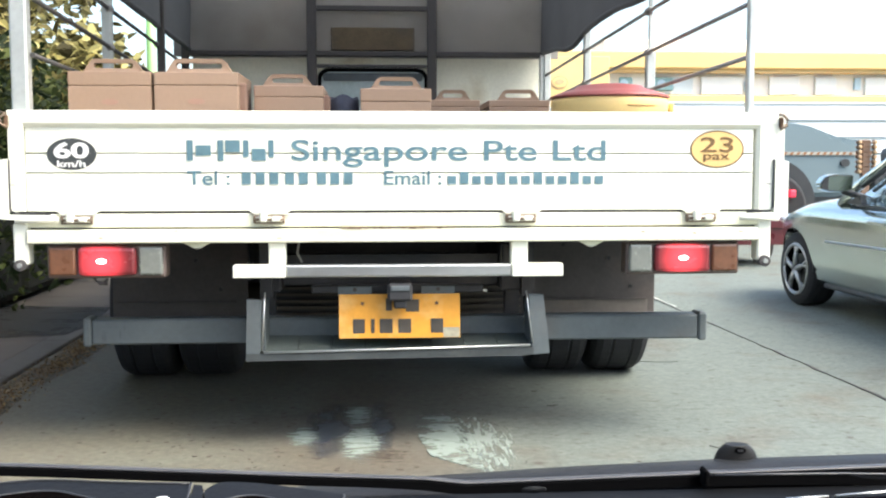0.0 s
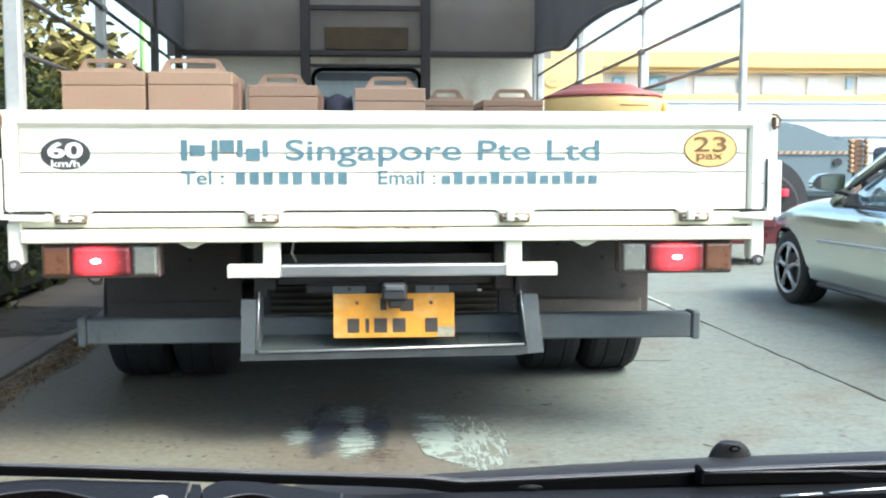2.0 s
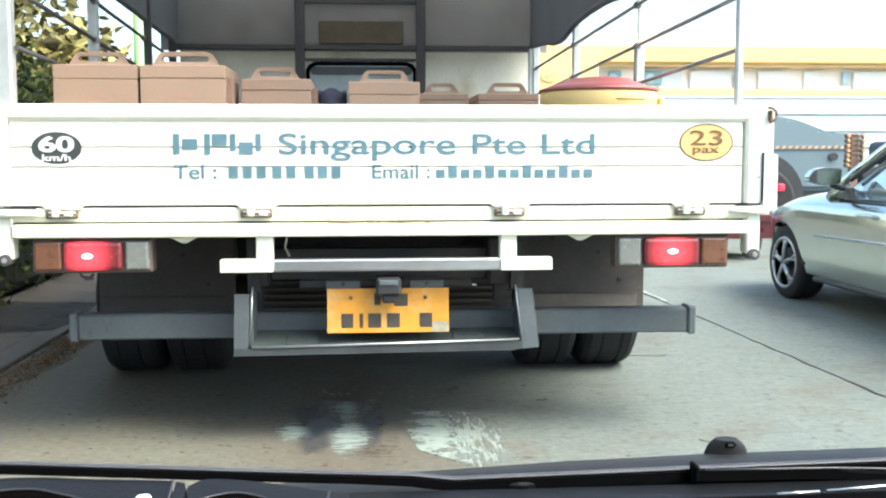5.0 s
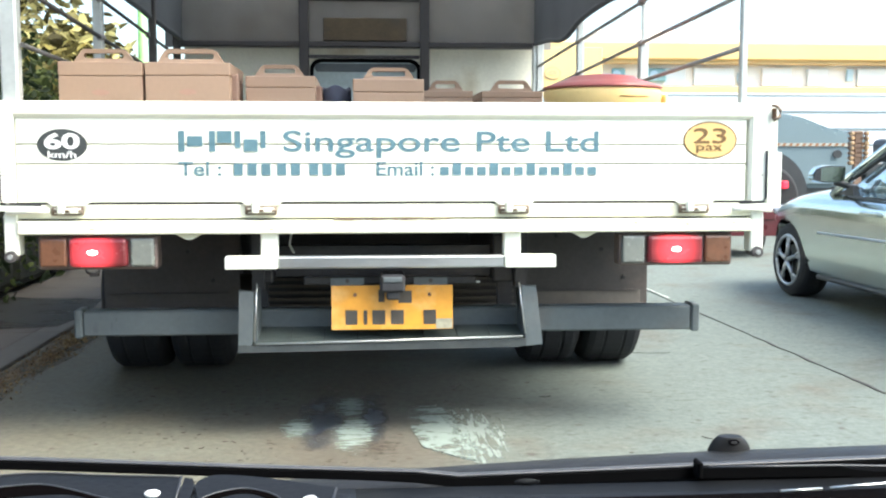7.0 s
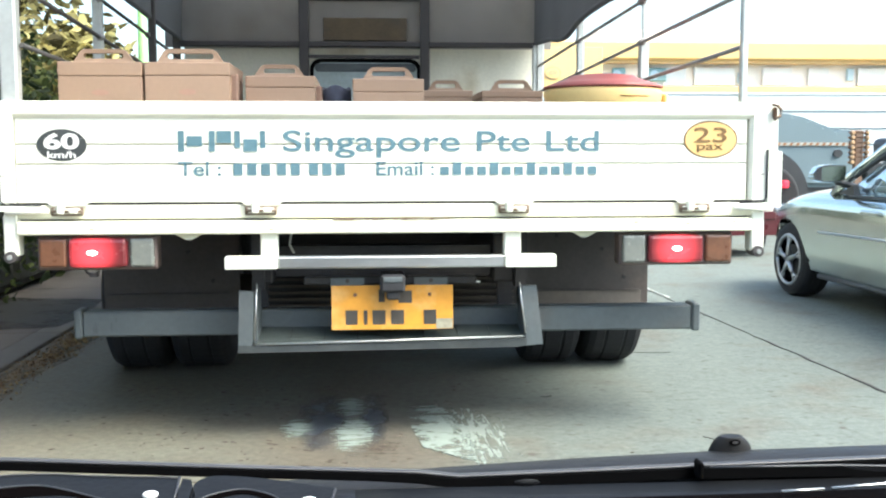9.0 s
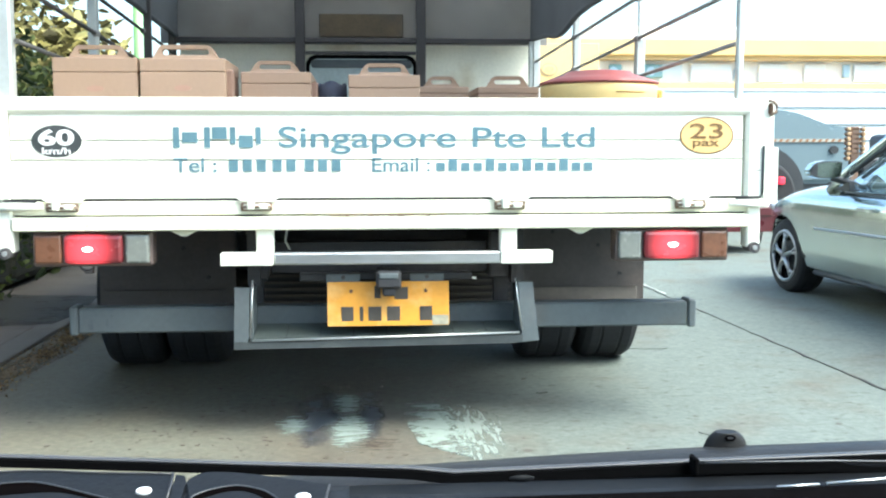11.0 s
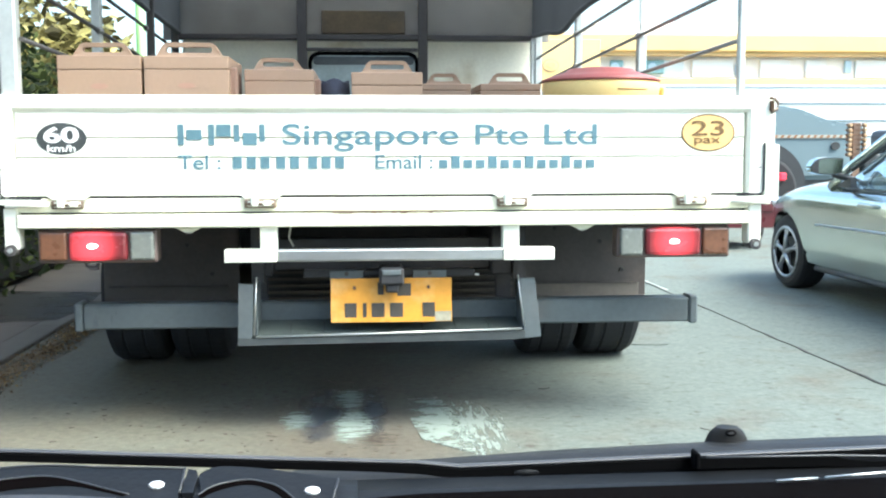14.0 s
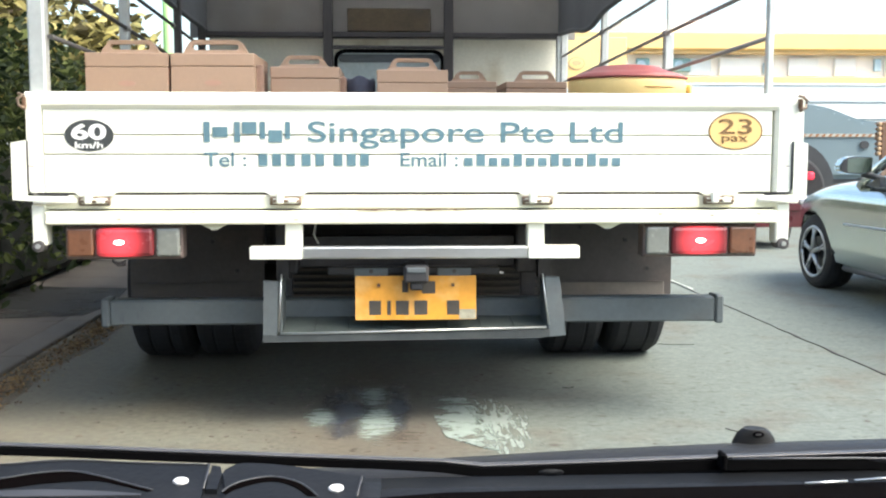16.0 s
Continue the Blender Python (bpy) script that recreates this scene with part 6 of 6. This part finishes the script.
blade = part("wiper_blade", sweep(lambda x: [(x, 0.994, edge_row(x) - 0.0103 - 0.0027 * max(0.0, min(1.0, x * 10))), (x, 0.994, edge_row(x) - 0.0030), (x, 0.998, edge_row(x) - 0.0022), (x, 1.004, edge_row(x) - 0.0022), (x, 1.006, edge_row(x) - 0.0100)], XS, smooth=False, close=True), M_RUBBER, van, "long black rubber wiper blade")
part("blade_spine", sweep(lambda x: [(x, 0.9955, edge_row(x) - 0.0019), (x, 0.9950, edge_row(x) - 0.0008), (x, 0.9975, edge_row(x) + 0.0002), (x, 1.0030, edge_row(x) + 0.0002), (x, 1.0040, edge_row(x) - 0.0020)], XS, close=True), M_STRIPTOP, blade, "pale grey spine of the blade")
thick_blade = [(0.322, 0.6245), (0.334, 0.6232), (0.400, 0.6228), (0.466, 0.6222), (0.480, 0.6188), (0.502, 0.6165), (0.850, 0.6130), (0.850, 0.6040), (0.492, 0.6085), (0.472, 0.6120), (0.400, 0.6130), (0.322, 0.6130)]
part("blade_carrier", bm_prism(thick_blade, "y", 0.980, 0.990), M_RUBBER, blade, "black wiper carrier with its joint")
part("carrier_edge", bm_pipe([(0.334, 0.982, 0.6237), (0.400, 0.982, 0.6233), (0.463, 0.982, 0.6227), (0.560, 0.982, 0.6190), (0.850, 0.982, 0.6165)], 0.0012, 6), M_STRIPTOP, blade)
part("blade_clip", bm_box(0.3215, 0.3265, 0.976, 0.994, 0.6130, 0.6300, bev=0.0015), M_RUBBER, blade)
# raised lip in front of the blade and the short bonnet
part("cowl_lip", sweep(lambda x: [(x, 1.000, along(LIP, x) - 0.018), (x, 1.012, along(LIP, x) - 0.0045), (x, 1.030, along(LIP, x) - 0.0008), (x, 1.050, along(LIP, x)), (x, 1.062, along(LIP, x) - 0.006), (x, 1.062, along(LIP, x) - 0.03)], XS, close=True), M_LIP, van, "dusty dark grey lip of the cowl")
part("bonnet", sweep(lambda x: [(x, 1.065, 0.560 - 0.05 * x * x), (x, 1.20, 0.515 - 0.06 * x * x), (x, 1.36, 0.455 - 0.07 * x * x), (x, 1.47, 0.395 - 0.08 * x * x), (x, 1.52, 0.30), (x, 1.53, 0.18), (x, 1.10, 0.18)], XS, close=True), M_VANPAINT, van, "dark painted short bonnet")
# cowl tray, its two moulded plates with wiper recesses, clips
part("cowl_panel", sweep(lambda x: [(x, 0.951, cowl_z(x, 0.951) - 0.0036)] + [(x, y, cowl_z(x, y) - 0.0035) for y in (0.94, 0.92, 0.85)] + [(x, 0.85, 0.575), (x, 0.95, 0.575)], [x for x in XS if x < 0.0], close=True), M_COWL, van, "black cowl tray")
part("cowl_panel", sweep(lambda x: [(x, 0.981, 0.6104), (x, 0.950, 0.6080), (x, 0.900, 0.5985), (x, 0.850, 0.5880), (x, 0.85, 0.560), (x, 0.98, 0.560)], [-0.029 + i * 0.02 for i in range(45)], close=True), M_COWL, van, "smooth black cowl panel")
lp = part("recess_plate", on_cowl([(-0.75, 0.850), (-0.75, 0.955)] + rounded([(-0.42, 0.952), (-0.359, 0.9577), (-0.320, 0.9650), (-0.285, 0.9666), (-0.2456, 0.9640), (-0.1700, 0.9625)]) + [(-0.1690, 0.9150), (-0.1680, 0.850)], -0.003, 0.003), M_COWL, van, "moulded black cowl plate with a wiper recess")
arc = rounded([(-0.46, 0.915), (-0.400, 0.922), (-0.351, 0.9339), (-0.3237, 0.9433), (-0.2928, 0.9477), (-0.2653, 0.9403), (-0.2372, 0.9287), (-0.2130, 0.9190)])
part("recess", on_cowl(arc + rounded([(-0.2180, 0.9165), (-0.2420, 0.9255), (-0.2687, 0.9325), (-0.3118, 0.9270), (-0.3454, 0.9180), (-0.46, 0.895)]), 0.0002, 0.0004), M_HOLLOW, lp, "black patch painted as the shaded wiper recess")
part("recess_rim", bm_pipe([(x, y, cowl_z(x, y) + 0.0006) for x, y in arc], 0.0010, 6), M_COWLEDGE, lp, "rim of the recess with a pale painted highlight")
part("front_ridge", on_cowl(rounded([(-0.40, 0.905), (-0.34, 0.9140), (-0.285, 0.9165), (-0.222, 0.9120)]) + [(-0.222, 0.9095), (-0.40, 0.902)], 0.0002, 0.0012), M_COWLEDGE, lp)
part("plate_seam", bm_pipe([(-0.1702, 0.9618, 0.6325), (-0.1695, 0.9450, 0.6284), (-0.1688, 0.9200, 0.6224)], 0.0013, 6), M_COWLEDGE, lp, "pale seam of the plate")
part("plate_edge", bm_pipe([(x, y, cowl_z(x, y) + 0.0004) for x, y in rounded([(-0.42, 0.952), (-0.359, 0.9577), (-0.320, 0.9650), (-0.285, 0.9666), (-0.2456, 0.9640), (-0.1700, 0.9625)])], 0.0009, 6), M_COWLEDGE, lp)
rp = part("recess_plate", on_cowl(rounded([(-0.1560, 0.9500), (-0.1530, 0.9570), (-0.1440, 0.9650), (-0.1300, 0.9668), (-0.1019, 0.9640), (-0.0650, 0.9560), (-0.0274, 0.9459)]) + [(-0.0290, 0.9300), (-0.0310, 0.8500), (-0.1480, 0.8500), (-0.1490, 0.9200)], -0.003, 0.003), M_COWL, van, "moulded black cowl plate with a wiper recess")
arc2 = rounded([(-0.1520, 0.9170), (-0.1440, 0.9290), (-0.1303, 0.9379), (-0.1102, 0.9432), (-0.0887, 0.9366), (-0.0770, 0.9270), (-0.0665, 0.9130)])
part("recess", on_cowl(arc2 + rounded([(-0.0760, 0.9130), (-0.0850, 0.9240), (-0.0984, 0.9330), (-0.1110, 0.9355), (-0.1236, 0.9320), (-0.1402, 0.9220), (-0.1480, 0.9130)]), 0.0002, 0.0004), M_HOLLOW, rp, "black patch painted as the shaded wiper recess")
part("recess_rim", bm_pipe([(x, y, cowl_z(x, y) + 0.0006) for x, y in arc2], 0.0010, 6), M_COWLEDGE, rp)
part("plate_seam", bm_pipe([(-0.0276, 0.9452, 0.6236), (-0.0296, 0.9300, 0.6200), (-0.0316, 0.9120, 0.6158)], 0.0013, 6), M_COWLEDGE, rp, "pale seam of the plate")
part("joining_tab", on_cowl([(-0.1670, 0.9590), (-0.1590, 0.9575), (-0.1560, 0.9460), (-0.1565, 0.9200), (-0.1665, 0.9200)], -0.003, 0.0045), M_COWL, van, "dark tab between the plates")
for x, y in ((-0.1913, 0.9347), (-0.0506, 0.9263)):
    z = cowl_z(x, y)
    part("clip_stud", bm_pipe([(x, y, z - 0.002), (x, y, z + 0.0010), (x, y, z + 0.0022), (x, y, z + 0.0026)], [0.0070, 0.0070, 0.0055, 0.0028], 20), M_WHITECLIP, van, "white plastic clip")
nz = sweep(lambda t: [(0.3805 + (0.0245 - 0.006 * t - 0.007 * t ** 4) * math.cos(a), 1.056 + 0.013 * math.sin(a) * (1 - 0.3 * t), 0.614 + 0.0198 * t) for a in [2 * math.pi * k / 24 for k in range(24)]], [0, 0.3, 0.55, 0.75, 0.88, 0.96, 1.0], close=True)
nzp = part("washer_nozzle", nz, M_NOZZLE, van, "black washer nozzle")
part("jet_cup", disc(0.3815, 1.0448, 0.6295, 0.0058, 0.0030, 0.003), M_RUBBER, nzp)
part("jet", disc(0.3815, 1.0440, 0.6297, 0.0034, 0.0012, 0.002), M_STRIPTOP, nzp, "pale jet")
M_DASH = mat("dark_dashboard_vinyl", (0.0012, 0.0006, 0.0006), 0.9, var=0.2, scale=30)
M_DASH.node_tree.nodes["Principled BSDF"].inputs["Specular IOR Level"].default_value = 0.03
DASH = [(-0.080, 0.632), (0.043, 0.640), (0.162, 0.641), (0.341, 0.642), (0.600, 0.646)]
part("dashboard_edge", bm_prism(DASH + [(0.62, 0.40), (-0.10, 0.40)], "y", 0.42, 0.850), M_DASH, van, "black dashboard edge")
# bright steel pipes added to draw the white highlight on the dashboard edge
part("chrome_strip", bm_pipe([(0.3473, 0.840, 0.6461), (0.3837, 0.840, 0.6474)], 0.0014, 6), M_STEEL, van)
part("chrome_strip", bm_pipe([(0.3900, 0.840, 0.6478), (0.4227, 0.840, 0.6498), (0.48, 0.840, 0.6530)], 0.0014, 6), M_STEEL, van)
part("drain_grommet", sweep(lambda t: [(0.1507 + 0.0125 * math.cos(a) * t, 0.9585 - 0.002 * (1 - t), 0.6205 + 0.0035 * math.sin(a) * t) for a in [2 * math.pi * k / 16 for k in range(16)]], [0.05, 0.6, 0.9, 1.0], close=True), M_COWL, van, "dark rubber grommet")
part("front_bulkhead", bm_box(-0.74, 0.85, 0.87, 0.98, 0.0, 0.57, bev=0.02), M_COWL, van)

# unseen body of that vehicle, round and behind the camera, added to cast its shade
part("roof_panel", bm_box(-0.74, 0.90, -2.6, 0.22, 1.46, 1.52, bev=0.02), M_VANPAINT, van)
for x in (-0.76, 0.90):
    part("door_panel", bm_box(x - 0.03, x + 0.03, -2.6, 0.86, 0.22, 0.80, bev=0.015), M_VANPAINT, van)
    part("windscreen_pillar", bm_pipe([(x, 0.86, 0.62), (x, 0.55, 1.02), (x, 0.18, 1.48)], 0.03, 8), M_VANPAINT, van)
    part("rear_pillar", bm_box(x - 0.03, x + 0.03, -2.6, -1.5, 0.81, 1.458), M_VANPAINT, van)
part("cabin_floor", bm_box(-0.72, 0.86, -2.6, 0.86, 0.18, 0.22), M_RUBBER, van)
part("rear_panel", bm_box(-0.72, 0.86, -2.66, -2.6, 0.22, 1.46), M_VANPAINT, van)
for x in (-0.72, 0.84):
    for y in (0.35, -1.9):
        part("wheel", bm_pipe([(x - 0.06, y, 0.215), (x + 0.06, y, 0.215)], 0.215, 24), M_TYRE, van)
